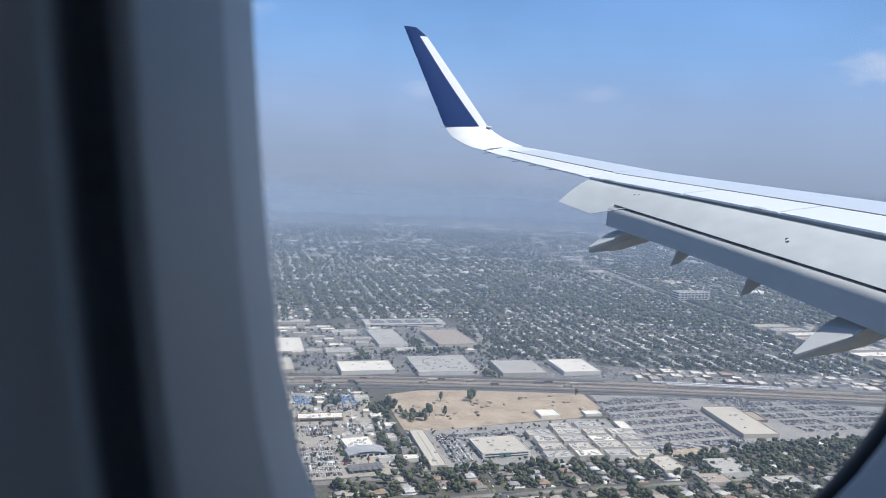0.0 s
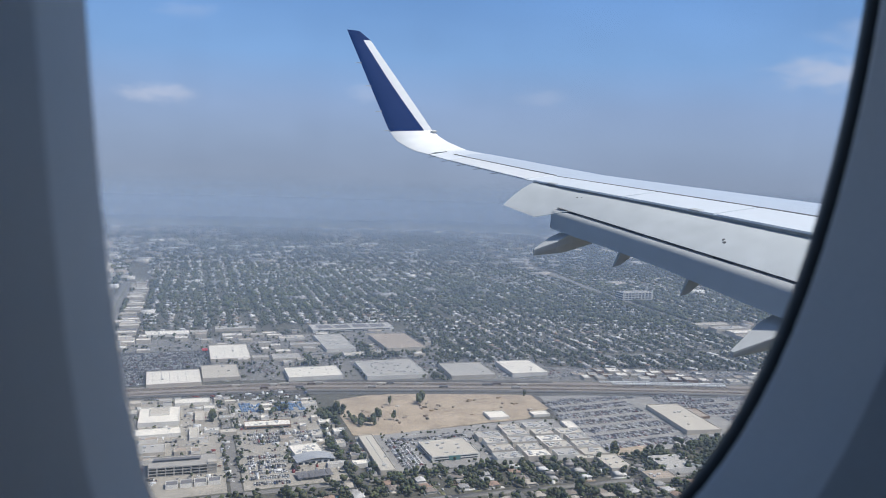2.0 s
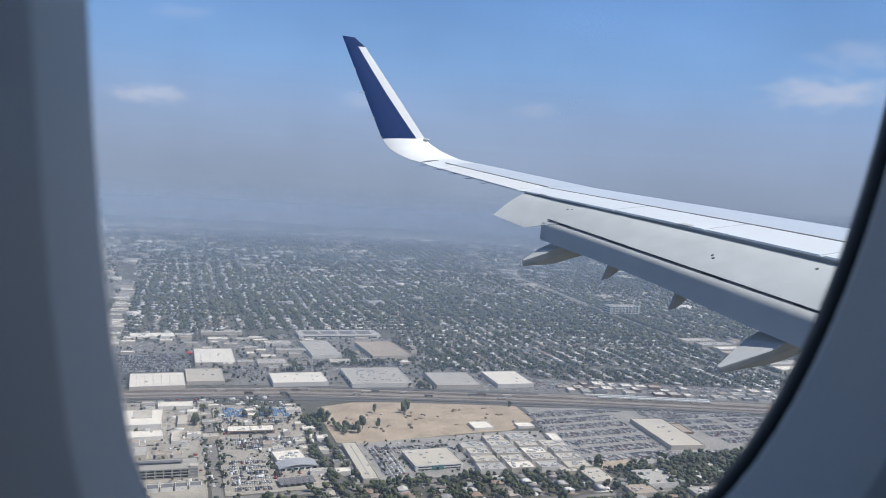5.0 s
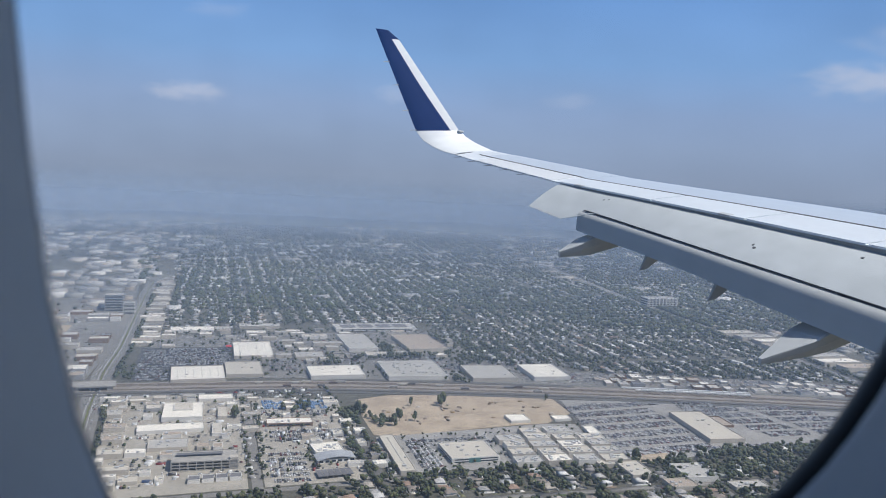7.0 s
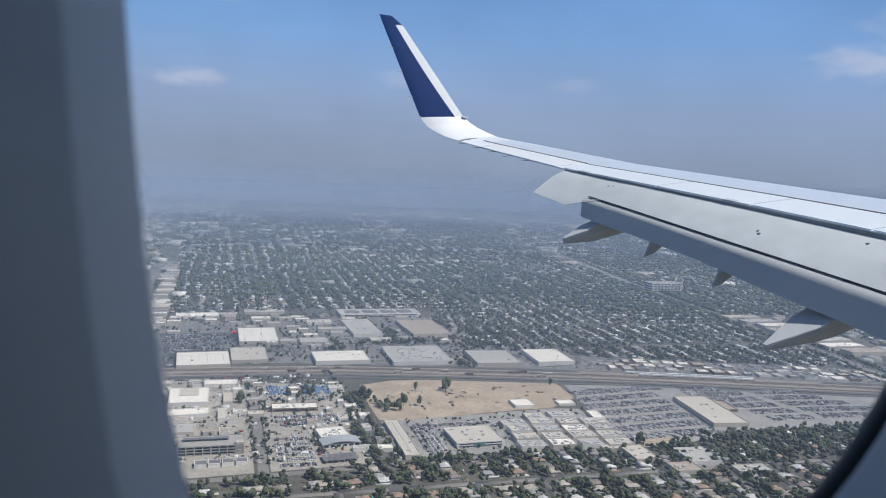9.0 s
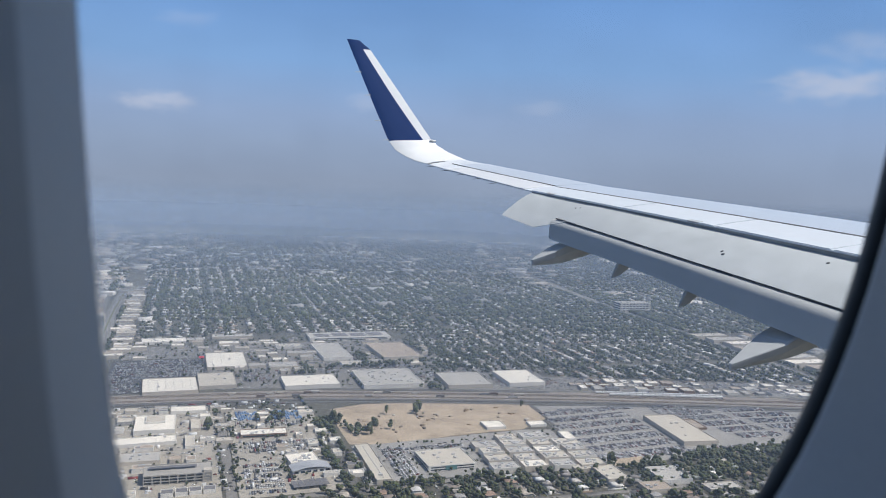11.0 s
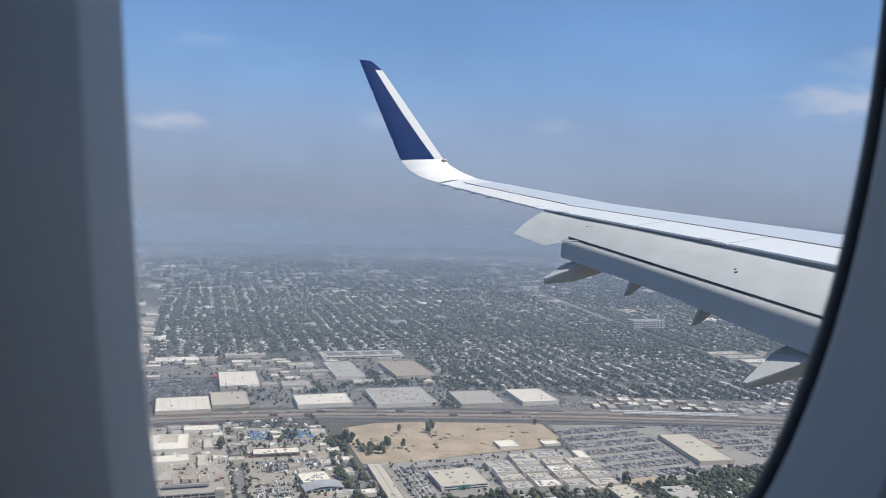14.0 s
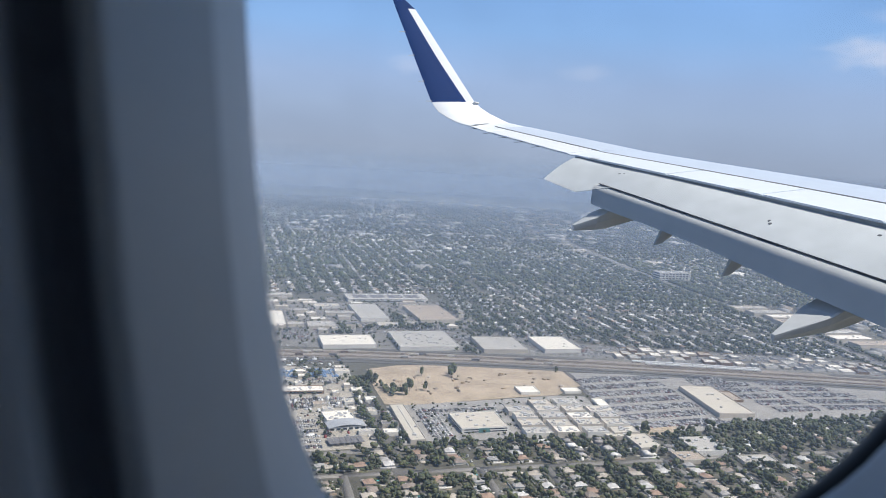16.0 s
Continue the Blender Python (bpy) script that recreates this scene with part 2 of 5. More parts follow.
def strip(name, y0, y1, lo, hi, material, lift=0.004, label=""):
    """A skin panel laid on the wing's upper surface."""
    ys = np.linspace(y0, y1, max(2, int(abs(y1 - y0) / 0.5) + 2))
    top = [section(y, lo, hi, lift, 6, False) for y in ys]
    low = [section(y, lo, hi, -0.01, 6, False) for y in ys]
    v, f = rings([t + b[::-1] for t, b in zip(top, low)], cap=True)
    return wing_mesh(name, v, f, material, label, smooth=False)


# spoilers ahead of the flap gap, and the aileron
for a, b in ((12.65, 10.66), (10.62, 9.03), (8.99, 7.4), (7.36, 5.4), (5.36, 3.4)):
    strip("spoiler", a, b, 0.004, 0.30, M_WING, 0.012, "pale grey spoiler panel")
strip("aileron", 15.1, 12.85, 0.004, 0.33, M_WHITE, 0.008, "pale aileron")
for a, b, lo in ((15.5, 12.8, 0.345), (12.7, 9.2, 0.315), (9.2, 3.0, 0.315)):
    strip("skin_seam", a, b, lo, lo + 0.014, M_GAP, 0.012, "dark panel seam")
# forward skin: its blue tint imitates sky mirrored at a grazing angle
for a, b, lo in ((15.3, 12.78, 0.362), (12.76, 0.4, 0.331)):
    strip("wing_box_skin", a, b, lo, 0.985, M_BOX, 0.008, "cool grey wing skin ahead of the seam, tinted with sky reflection")
strip("skin_seam", 15.815, 15.79, 0.0, 0.42, M_GAP, 0.005, "dark seam at the winglet root")

for y in (9.35, 12.2):
    strip("access_plate", y + 0.09, y - 0.09, 0.0, 0.035, M_FAIR, 0.016, "small grey hinge plate")
# y: chord of the main flap, chord of the aft flap below it
FLAPS = [(1.5, 1.55, 0.70), (4.0, 1.30, 0.60), (5.5, 1.16, 0.52), (7.13, 1.02, 0.46), (7.58, 0.98, 0.45), (8.97, 0.86, 0.37), (10.16, 0.74, 0.36), (11.21, 0.64, 0.38), (11.4, 0.63, 0.34), (12.72, 0.62, 0.24)]


def flap_points(y):
    """Fixed trailing edge, trailing edge of the main flap, and a point below it on the aft flap's line."""
    xt, zt = lerp_table(SPAN, y)[:2]
    c1, c2 = lerp_table(FLAPS, y)
    a1, a2 = radians(26), radians(46)
    p = (xt - c1 * math.cos(a1), zt - c1 * math.sin(a1))
    q = (p[0] - c2 * math.cos(a2), p[1] - c2 * math.sin(a2))
    return (xt, zt), p, q


def plate(p, q, y, nose, over, bulge, skew=0.0):
    """Rounded aerofoil slice from its nose (at p, run forward by over) to its tail q, which lies further inboard by skew."""
    dx, dz = q[0] - p[0], q[1] - p[1]
    L = math.hypot(dx, dz)
    ux, uz = dx / L, dz / L
    nx, nz = -uz, ux
    if nz < 0:
        nx, nz = -nx, -nz
    up, dn = [], []
    for k in range(13):
        s = k / 12
        along = -over + (L + over) * s
        h = nose * math.sqrt(min(1.0, s * 4)) * (1 - s) ** 0.8
        b = bulge * math.sin(math.pi * s) * (1 - s * 0.3)
        yy = y - skew * s
        up.append((p[0] + ux * along + nx * (b + h * 0.5), yy, p[1] + uz * along + nz * (b + h * 0.5)))
        dn.append((p[0] + ux * along + nx * (b * 0.3 - h * 0.5 - 0.006), yy, p[1] + uz * along + nz * (b * 0.3 - h * 0.5 - 0.006)))
    return up + dn[::-1]


def aft_slice(p, c, y, skew=0.0):
    """Aft flap slice: a rounded nose tucked under the main flap's edge, then a steep tail."""
    x, z = p[0] + 0.055, p[1] - 0.026
    up, dn, n = [], [], 14
    L = c * 1.12
    for k in range(n + 1):
        s = k / n
        a = radians(2 + 72 * min(1.0, s / 0.42) ** 1.1)
        th = 0.07 * (1 - s) ** 0.7 + 0.008
        up.append((x, y - skew * s, z))
        dn.append((x + math.sin(a) * th, y - skew * s, z - math.cos(a) * th))
        x, z = x - math.cos(a) * L / n, z - math.sin(a) * L / n
    return up + dn[::-1]


loops = []
for y in (12.7, 12.55, *np.linspace(12.3, 1.6, 18)):
    a, p, q = flap_points(y)
    drop = float(np.interp(y, [6.0, 12.7], [0.040, 0.008]))
    tuck = float(np.interp(y, [11.4, 11.44], [0.0, 1.0]))
    end = (p[0] + (q[0] - p[0]) * tuck * 0.8, p[1] + (q[1] - p[1]) * tuck * 0.9)
    loops.append(plate((a[0] + 0.02, a[1] - 0.098 - drop), end, y, 0.10, 0.22, 0.05, float(np.interp(y, [11.45, 12.0, 12.7], [0, 0.1, 0.34]))))
v, f = rings(loops, cap=True)
flap_main = wing_mesh("flap", v, f, M_FLAP, "grey extended trailing-edge flap")
flap_main.data.set_sharp_from_angle(angle=radians(35))
loops = []
for y in (11.42, *np.linspace(11.3, 1.6, 17)):
    a, p, q = flap_points(y)
    loops.append(aft_slice(p, lerp_table(FLAPS, y)[1], y, 0.14 if y > 11.4 else 0.03))
v, f = rings(loops, cap=True)
aft_flap = wing_mesh("aft_flap", v, f, M_AFT, "grey extended aft flap with a rounded nose")
aft_flap.data.set_sharp_from_angle(angle=radians(40))

# strip under the fixed trailing edge, its grey chosen as the gap's shade
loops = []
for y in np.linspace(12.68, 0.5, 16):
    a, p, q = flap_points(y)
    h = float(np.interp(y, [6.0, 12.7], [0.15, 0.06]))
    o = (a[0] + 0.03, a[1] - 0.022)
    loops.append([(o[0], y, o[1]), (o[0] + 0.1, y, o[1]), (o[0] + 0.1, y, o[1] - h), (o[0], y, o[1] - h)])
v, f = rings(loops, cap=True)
wing_mesh("flap_cove", v, f, M_COVE, "grey strip set in as the shade of the slot", smooth=False)
# thin dark strip painting the slot's shade along the main flap's edge, wider at the track slots
for ya, yb, h in ((11.34, 1.6, 0.012), (11.1, 10.9, 0.03), (9.95, 9.5, 0.03), (8.25, 7.95, 0.036), (6.95, 6.3, 0.05)):
    loops = []
    for y in np.linspace(ya, yb, 12):
        a, p, q = flap_points(y)
        o = (p[0] - 0.004, p[1] - 0.004)
        loops.append([(o[0], y, o[1]), (o[0] + 0.03, y, o[1] + 0.004), (o[0] + 0.03, y, o[1] - h), (o[0], y, o[1] - h)])
    v, f = rings(loops, cap=True)
    wing_mesh("flap_slot", v, f, M_GAP, "dark strip painted in as the shaded slot between the flaps", smooth=False)


def fairing(y, prof):
    """Flap-track fairing: a canoe with a flat top. prof: rows of x, top, bottom, half width."""
    loops = []
    for x, top, bot, w in prof:
        r = min(w, top - bot) * 0.08
        loops.append([(x, y - w + r, top), (x, y + w - r, top), (x, y + w, top - r), (x, y + w * 0.85, (top + bot) / 2), (x, y + w * 0.45, bot), (x, y - w * 0.45, bot), (x, y - w * 0.85, (top + bot) / 2), (x, y - w, top - r)])
    v, f = rings(loops, cap=True)
    return wing_mesh("flap_track_fairing", v, f, M_FAIR, "pale grey tapered flap-track fairing", smooth=False)


fairing(7.125, [(6.305, -1.887, -1.96, 0.03), (6.88, -1.624, -1.858, 0.25), (6.895, -1.612, -1.857, 0.25), (7.15, -1.50, -1.81, 0.25), (7.6, -1.38, -1.67, 0.25), (8.4, -1.13, -1.40, 0.2), (9.1, -1.03, -1.14, 0.05)])
fairing(11.13, [(5.815, -1.111, -1.203, 0.03), (6.14, -0.959, -1.172, 0.173), (6.15, -0.945, -1.171, 0.173), (6.32, -0.87, -1.152, 0.173), (6.9, -0.73, -0.99, 0.17), (7.5, -0.63, -0.77, 0.12), (7.9, -0.59, -0.65, 0.04)])
# slim hinge fairings under the flap
for y, xs, zs in ((9.9, 6.48, -1.243), (8.66, 6.737, -1.486)):
    fairing(y, [(xs, zs, zs - 0.012, 0.008), (xs + 0.12, zs + 0.24, zs + 0.02, 0.035), (xs + 0.32, zs + 0.26, zs + 0.165, 0.05), (xs + 0.75, zs + 0.40, zs + 0.28, 0.05), (xs + 1.0, zs + 0.43, zs + 0.38, 0.02)])

# small stencils and latches on the flap skin
for y, s, w in ((11.37, 0.34, 0.02), (11.3, 0.29, 0.012), (8.42, 0.60, 0.012), (8.36, 0.66, 0.02), (7.25, 0.24, 0.02), (12.35, 0.2, 0.012)):
    a, p, q = flap_points(y)
    x, z = a[0] + (p[0] - a[0]) * s, a[1] + (p[1] - a[1]) * s + (0.045 if 8 < y < 9 else 0.01)
    v, f = rings([[(x - 0.014, y + k * w, z - 0.036), (x + 0.014, y + k * w, z - 0.022), (x + 0.014, y + k * w, z - 0.09), (x - 0.014, y + k * w, z - 0.1)] for k in (-1, 1)], cap=True)
    wing_mesh("latch", v, f, M_OPEN, "small dark latch", flap_main, False)
# static wicks on the aileron and winglet
for y in (15.6, 15.1, 14.6, 14.1, 13.6):
    xt, zt = lerp_table(SPAN, y)[:2]
    v, f = rings([[(xt + 0.02, y - 0.012, zt), (xt + 0.02, y + 0.012, zt), (xt + 0.02, y, zt - 0.015)], [(xt - 0.16, y - 0.004, zt - 0.03), (xt - 0.16, y + 0.004, zt - 0.03), (xt - 0.16, y, zt - 0.035)]], cap=True)
    wing_mesh("static_wick", v, f, M_GAP, "thin dark static wick", smooth=False)

# winglet: rows of (y, aft x, z, fore x, z, thickness)
WINGLET = [
    (15.83, 5.70, 0.435, 6.60, 0.54, 0.075),
    (15.96, 5.485, 0.49, 6.42, 0.625, 0.07),
    (16.08, 5.30, 0.575, 6.23, 0.715, 0.065),
    (16.18, 5.10, 0.70, 6.04, 0.84, 0.06),
    (16.25, 4.96, 0.886, 5.92, 0.955, 0.06),
    (16.50, 4.585, 1.845, 5.28, 1.89, 0.045),
    (16.75, 4.215, 2.803, 4.64, 2.819, 0.03),
    (16.78, 4.13, 3.008, 4.40, 3.000, 0.015),
]


def winglet_piece(name, rows, lo, hi, material, label):
    loops = []
    for k, (y, xa, za, xf, zf, th) in rows:
        k0, k1 = max(k - 0.6, 0), min(k + 0.6, len(WINGLET) - 1)
        ks = list(range(len(WINGLET)))
        dy, dz = (float(np.interp(k1, ks, [w[c] for w in WINGLET]) - np.interp(k0, ks, [w[c] for w in WINGLET])) for c in (0, 2))
        L = math.hypot(dy, dz)
        ny, nz = -dz / L, dy / L
        l0, h0 = (lo(y), hi(y))
        a, b = [], []
        for i in range(9):
            s = l0 + (h0 - l0) * i / 8
            t = th * (0.12 + 0.88 * math.sin(math.pi * min(1, s ** 0.6)) ** 0.8) if 0 < s < 1 else th * 0.12
            x, z = xa + (xf - xa) * s, za + (zf - za) * s
            a.append((x, y + ny * t / 2, z + nz * t / 2))
            b.append((x, y - ny * t / 2, z - nz * t / 2))
        loops.append(a + b[::-1])
    v, f = rings(loops, cap=True)
    ob = wing_mesh(name, v, f, material, label)
    ob.data.set_sharp_from_angle(angle=radians(25))
    return ob


FINE = []
for k in range(len(WINGLET) - 1):
    for q in np.linspace(0, 1, 5)[:-1]:
        FINE.append((k + q, tuple((1 - q) * a + q * b for a, b in zip(WINGLET[k], WINGLET[k + 1]))))
FINE.append((len(WINGLET) - 1, WINGLET[-1]))
R = FINE
_edge = lambda y: float(np.interp(y, [16.25, 16.5, 16.75], [0.80, 0.69, 0.62]))
winglet_piece("winglet_root", R[:17], lambda y: 0.0, lambda y: 1.0, M_WHITE, "white curved winglet root")
winglet_piece("winglet_blade", R[16:25], lambda y: 0.0, _edge, M_BLUE, "navy blue winglet panel")
winglet_piece("winglet_leading_edge", R[16:25], _edge, lambda y: 1.0, M_WHITE, "white winglet leading edge")
winglet_piece("winglet_tip", R[24:], lambda y: 0.0, lambda y: 1.0, M_BLUE, "navy blue winglet tip cap")

for k, s in ((4, 0.03), (4, 0.45), (5, 0.0), (5, 0.5)):
    A, B = WINGLET[k], WINGLET[k + 1]
    y, x, z = (A[i] * (1 - s) + B[i] * s for i in range(3))
    v, f = rings([[(x + 0.02, y - 0.012, z - 0.012), (x + 0.02, y - 0.012, z + 0.012), (x + 0.02, y + 0.01, z)], [(x - 0.12, y - 0.004, z - 0.02), (x - 0.12, y - 0.004, z - 0.012), (x - 0.12, y + 0.004, z - 0.016)]], cap=True)
    wing_mesh("static_wick", v, f, M_FLAP, "thin pale static wick", smooth=False)
bm = bmesh.new()
bmesh.ops.create_icosphere(bm, subdivisions=2, radius=1.0, matrix=Matrix.Translation((5.94, 16.22, 0.94)) @ Matrix.Diagonal((0.08, 0.04, 0.03, 1)))
v, f = [tuple(q.co) for q in bm.verts], [tuple(q.index for q in k.verts) for k in bm.faces]
bm.free()
wing_mesh("navigation_light", v, f, M_FAIR, "small grey-rimmed navigation light")

# ---- ground ----
OX = -33.0   # shift of the town plan along the flight track
FAR = 4850.0


def rise(r):
    """Height of the land: flat, then slowly up towards the far foothills."""
    return 122.0 * max(0.0, (r - 2500.0) / 2350.0) ** 1.7


rng = np.random.default_rng(7)

M_GROUND = surface("dry_urban_ground", (0.105, 0.102, 0.085), 0.95, vary=0.5, fine=0.10, coarse=0.010)
M_ASPHALT = surface("asphalt", (0.12, 0.118, 0.115), 0.9, vary=0.25, fine=0.3, coarse=0.03)
M_LOT = surface("worn_asphalt_lot", (0.21, 0.202, 0.19), 0.9, vary=0.25, fine=0.25, coarse=0.03)
M_PARK = surface("pale_asphalt_lot", (0.31, 0.30, 0.285), 0.9, vary=0.2, fine=0.25, coarse=0.03)
M_LOTD = surface("dark_asphalt_lot", (0.075, 0.077, 0.082), 0.9, vary=0.3, fine=0.25, coarse=0.03)
M_CONC = surface("concrete", (0.36, 0.345, 0.32), 0.85, vary=0.15, fine=0.4, coarse=0.04)
M_BALLAST = surface("rail_ballast", (0.27, 0.24, 0.21), 0.95, vary=0.3, fine=0.5, coarse=0.03)
M_SAND = surface("bare_sand", (0.41, 0.335, 0.25), 0.95, vary=0.38, fine=0.16, coarse=0.03)
M_YARD = surface("pale_concrete_yard", (0.36, 0.335, 0.29), 0.9, vary=0.25, fine=0.2, coarse=0.03)
M_GRASS = surface("dry_grass", (0.14, 0.15, 0.07), 0.95, vary=0.3, fine=0.3, coarse=0.03)
M_TURF = surface("sports_turf", (0.07, 0.17, 0.12), 0.9, vary=0.15, fine=0.3, coarse=0.03)
M_PAINT = surface("road_paint", (0.62, 0.62, 0.60), 0.7, vary=0.1, fine=1, coarse=0.1)
M_STEEL = surface("rusty_rail", (0.16, 0.12, 0.10), 0.6, 0.4, vary=0.2, fine=1, coarse=0.1)


def flat(name, pts, z, material, label, category, kind="structure"):
    """A paved or bare patch of ground with a rim, seen as one thin slab."""
    p = [(x + OX, y) for x, y in pts]
    n = len(p)
    v = [(x, y, z) for x, y in p] + [(x, y, -0.3) for x, y in p]
    f = [tuple(range(n))] + [(k + n, (k + 1) % n + n, (k + 1) % n, k) for k in range(n)]
    bm = bmesh.new()
    bv = [bm.verts.new(q) for q in v]
    for q in f:
        bm.faces.new([bv[k] for k in q])
    return tagged(part(name, bm, material), label, category, kind=kind)


def ribbon(name, line, width, z, material, label, category, thick=0.4):
    """A strip of given width along a line of places."""
    L = [Vector((x + OX, y)) for x, y in line]
    top_l, top_r = [], []
    for k, p in enumerate(L):
        d = (L[min(k + 1, len(L) - 1)] - L[max(k - 1, 0)]).normalized()
        n = Vector((-d.y, d.x)) * width / 2
        top_l.append(p + n), top_r.append(p - n)
    loops = []
    for a, b in zip(top_l, top_r):
        h = z + rise(((a + b) / 2).length)
        loops.append([(a.x, a.y, h), (b.x, b.y, h), (b.x, b.y, h - thick), (a.x, a.y, h - thick)])
    v, f = rings(loops, cap=True)
    return tagged(link_mesh(name, v, f, material), label, category, kind="structure")


GR = [1.0] + list(range(300, 2600, 300)) + list(range(2600, 4800, 150)) + [4790.0, FAR]
v, f = rings([[(r * math.cos(a), r * math.sin(a), rise(r)) for a in np.linspace(0, 2 * math.pi, 161)[:-1]] for r in GR])
f.append(tuple(range(159, -1, -1)))
tagged(link_mesh("ground", v, f, M_GROUND, smooth=True), "dry built-up valley floor", "ground", kind="structure")

# railway: a curving corridor
RAIL = [(-900, 1370), (-450, 1340), (-162, 1312), (-33, 1299), (150, 1285), (310, 1262), (500, 1212), (713, 1150), (900, 1086), (1105, 1012), (1400, 905), (2200, 640), (3200, 320)]


def rail_y(x):
    return float(np.interp(x, [q[0] for q in RAIL], [q[1] for q in RAIL]))


RX = list(np.linspace(-880, 3000, 60))
ribbon("railway_bed", [(x, rail_y(x)) for x in RX], 56, 0.5, M_BALLAST, "brown gravel railway corridor", "railway")
for off in (-14, -9, 8, 13, 18):
    for g in (-0.9, 0.9):
        ribbon("rail", [(x, rail_y(x) + off + g) for x in RX], 0.35, 0.75, M_STEEL, "rusty steel rail on gravel", "rail")
ribbon("rail_road", [(x, rail_y(x) - 27) for x in RX], 11, 0.62, M_ASPHALT, "asphalt service road beside the railway", "road")
ribbon("road", [(x, rail_y(x) + 38) for x in RX if x > 240], 12, 0.55, M_ASPHALT, "grey asphalt road beside the railway", "road")
ribbon("road", [(x, rail_y(x) - 43) for x in RX], 10, 0.5, M_ASPHALT, "grey asphalt street beside the railway", "road")

ribbon("siding_bed", [(x, rail_y(x) + 31) for x in RX if 640 < x < 1100], 18, 0.6, M_BALLAST, "brown gravel bed of a siding", "railway")
ribbon("railway_yards", [(x, rail_y(x) + 100) for x in RX if 120 < x < 1290], 104, 0.22, M_LOT, "worn grey paving of yards along the railway", "paving")
# main roads
MAIN = [(-67, 478), (-65, 836), (-67, 1184), (-62, 1399), (-45, 1598), (-18, 2196), (1, 2483), (40, 2626)]
ribbon("road", MAIN, 32, 0.35, M_LOT, "wide grey boulevard with worn lanes", "road")
ribbon("road_median", [(x + 0.2, y) for x, y in MAIN if y > 600], 3.0, 0.5, M_GRASS, "planted strip along the boulevard", "median")
ribbon("road", [(1, 2483), (-27, 2817), (-56, 3152), (-60, 3534), (-62, 3868), (-65, 4202)], 26, 0.8, M_LOT, "wide grey boulevard running to the haze", "road")
ribbon("road", [(-285, 1910), (-223, 2446), (-202, 2865), (-185, 3247), (-178, 3534), (-169, 3916), (-161, 4298)], 24, 0.8, M_LOT, "grey boulevard running to the haze", "road")
DIAG = [(1178, 478), (1207, 764), (1243, 965), (1280, 1238), (1358, 1954), (1453, 2770)]
ribbon("road", DIAG, 30, 0.35, M_LOT, "wide grey avenue lined with trees", "road")
ribbon("road", [(1615, 955), (1663, 1175), (1851, 1807), (1975, 2379), (2198, 3152)], 34, 1.2, M_CONC, "pale concrete freeway", "freeway", 1.6)
for k in (-4, 4):
    ribbon("lane_line", [(x + k, y) for x, y in MAIN if y > 600], 0.5, 0.4, M_PAINT, "faded white lane line", "lane line")
ribbon("road", [(131, 840), (141, 1030), (150, 1215), (153, 1270)], 12, 0.34, M_LOT, "grey side street", "road")
ribbon("road", [(-60, 852), (130, 850), (300, 852), (575, 852)], 11, 0.34, M_LOT, "grey residential street", "road")
ribbon("road", [(575, 800), (603, 969), (631, 1117)], 9, 0.44, M_ASPHALT, "dark street beside a fence", "road")

ribbon("road", [(262, 780), (267, 830), (274, 924), (281, 1018)], 16, 0.42, M_ASPHALT, "dark tree-lined street", "road")

# overpass where the railway crosses the boulevard
bridge = base("railway_overpass", -69 + OX, rail_y(-69), 0)
tagged(bridge, "pale concrete railway overpass above the boulevard", "bridge")


def box_part(name, parent, cx, cy, z0, sx, sy, h, material, label="", bevel=0.0):
    bm = bmesh.new()
    bmesh.ops.create_cube(bm, size=1.0, matrix=Matrix.Translation((cx, cy, z0 + h / 2)) @ Matrix.Diagonal((sx, sy, h, 1)))
    if bevel:
        bmesh.ops.bevel(bm, geom=list(bm.edges), offset=bevel, segments=1, affect="EDGES")
    return part(name, bm, material, parent, label)


box_part("deck", bridge, 0, 0, 5.2, 62, 34, 1.6, M_CONC, "concrete deck")
for s in (-17.3, 17.3):
    box_part("parapet", bridge, 0, s, 6.0, 64, 0.8, 2.0, M_CONC, "concrete parapet")
for s in (-24, 24):
    box_part("abutment", bridge, s, 0, 0, 8, 33, 5.2, M_CONC, "concrete abutment")
for s in (-10, 0, 10):
    box_part("pier", bridge, 1, s, 0, 2, 2, 5.2, M_CONC, "concrete pier")

# ---- large surfaces ----
flat("sand_lot", [(300, 1008), (303, 1090), (312, 1175), (370, 1192), (470, 1178), (560, 1156), (626, 1128), (618, 1050), (600, 1040), (560, 1012), (500, 1012), (430, 1006), (335, 1000)], 0.45, M_SAND, "bare sandy building plot with tyre tracks", "ground")
flat("parking_lot", [(580, 828), (634, 1120), (740, 1095), (1000, 1010), (1180, 950), (1190, 890), (1100, 850), (900, 862), (760, 862), (720, 850)], 0.4, M_PARK, "grey asphalt parking lot full of cars", "parking lot")
flat("parking_lot", [(-18, 1337), (40, 1332), (44, 1413), (154, 1413), (154, 1566), (-8, 1576)], 0.4, M_LOTD, "dark asphalt parking lot full of cars", "parking lot")
flat("parking_lot", [(284, 862), (572, 862), (600, 1000), (560, 1010), (300, 1000)], 0.38, M_PARK, "grey asphalt yard of an office park", "parking lot")
flat("parking_lot", [(-45, 862), (122, 860), (142, 1222), (-40, 1262)], 0.36, M_YARD, "pale concrete yard of workshops", "yard")
flat("parking_lot", [(140, 860), (258, 860), (285, 1180), (158, 1215)], 0.36, M_YARD, "pale paved lot with parked cars", "parking lot")
flat("commercial_lots", [(-591, 764), (-86, 764), (-86, 1232), (-591, 1270)], 0.25, M_LOT, "grey paving between packed commercial buildings", "paving")
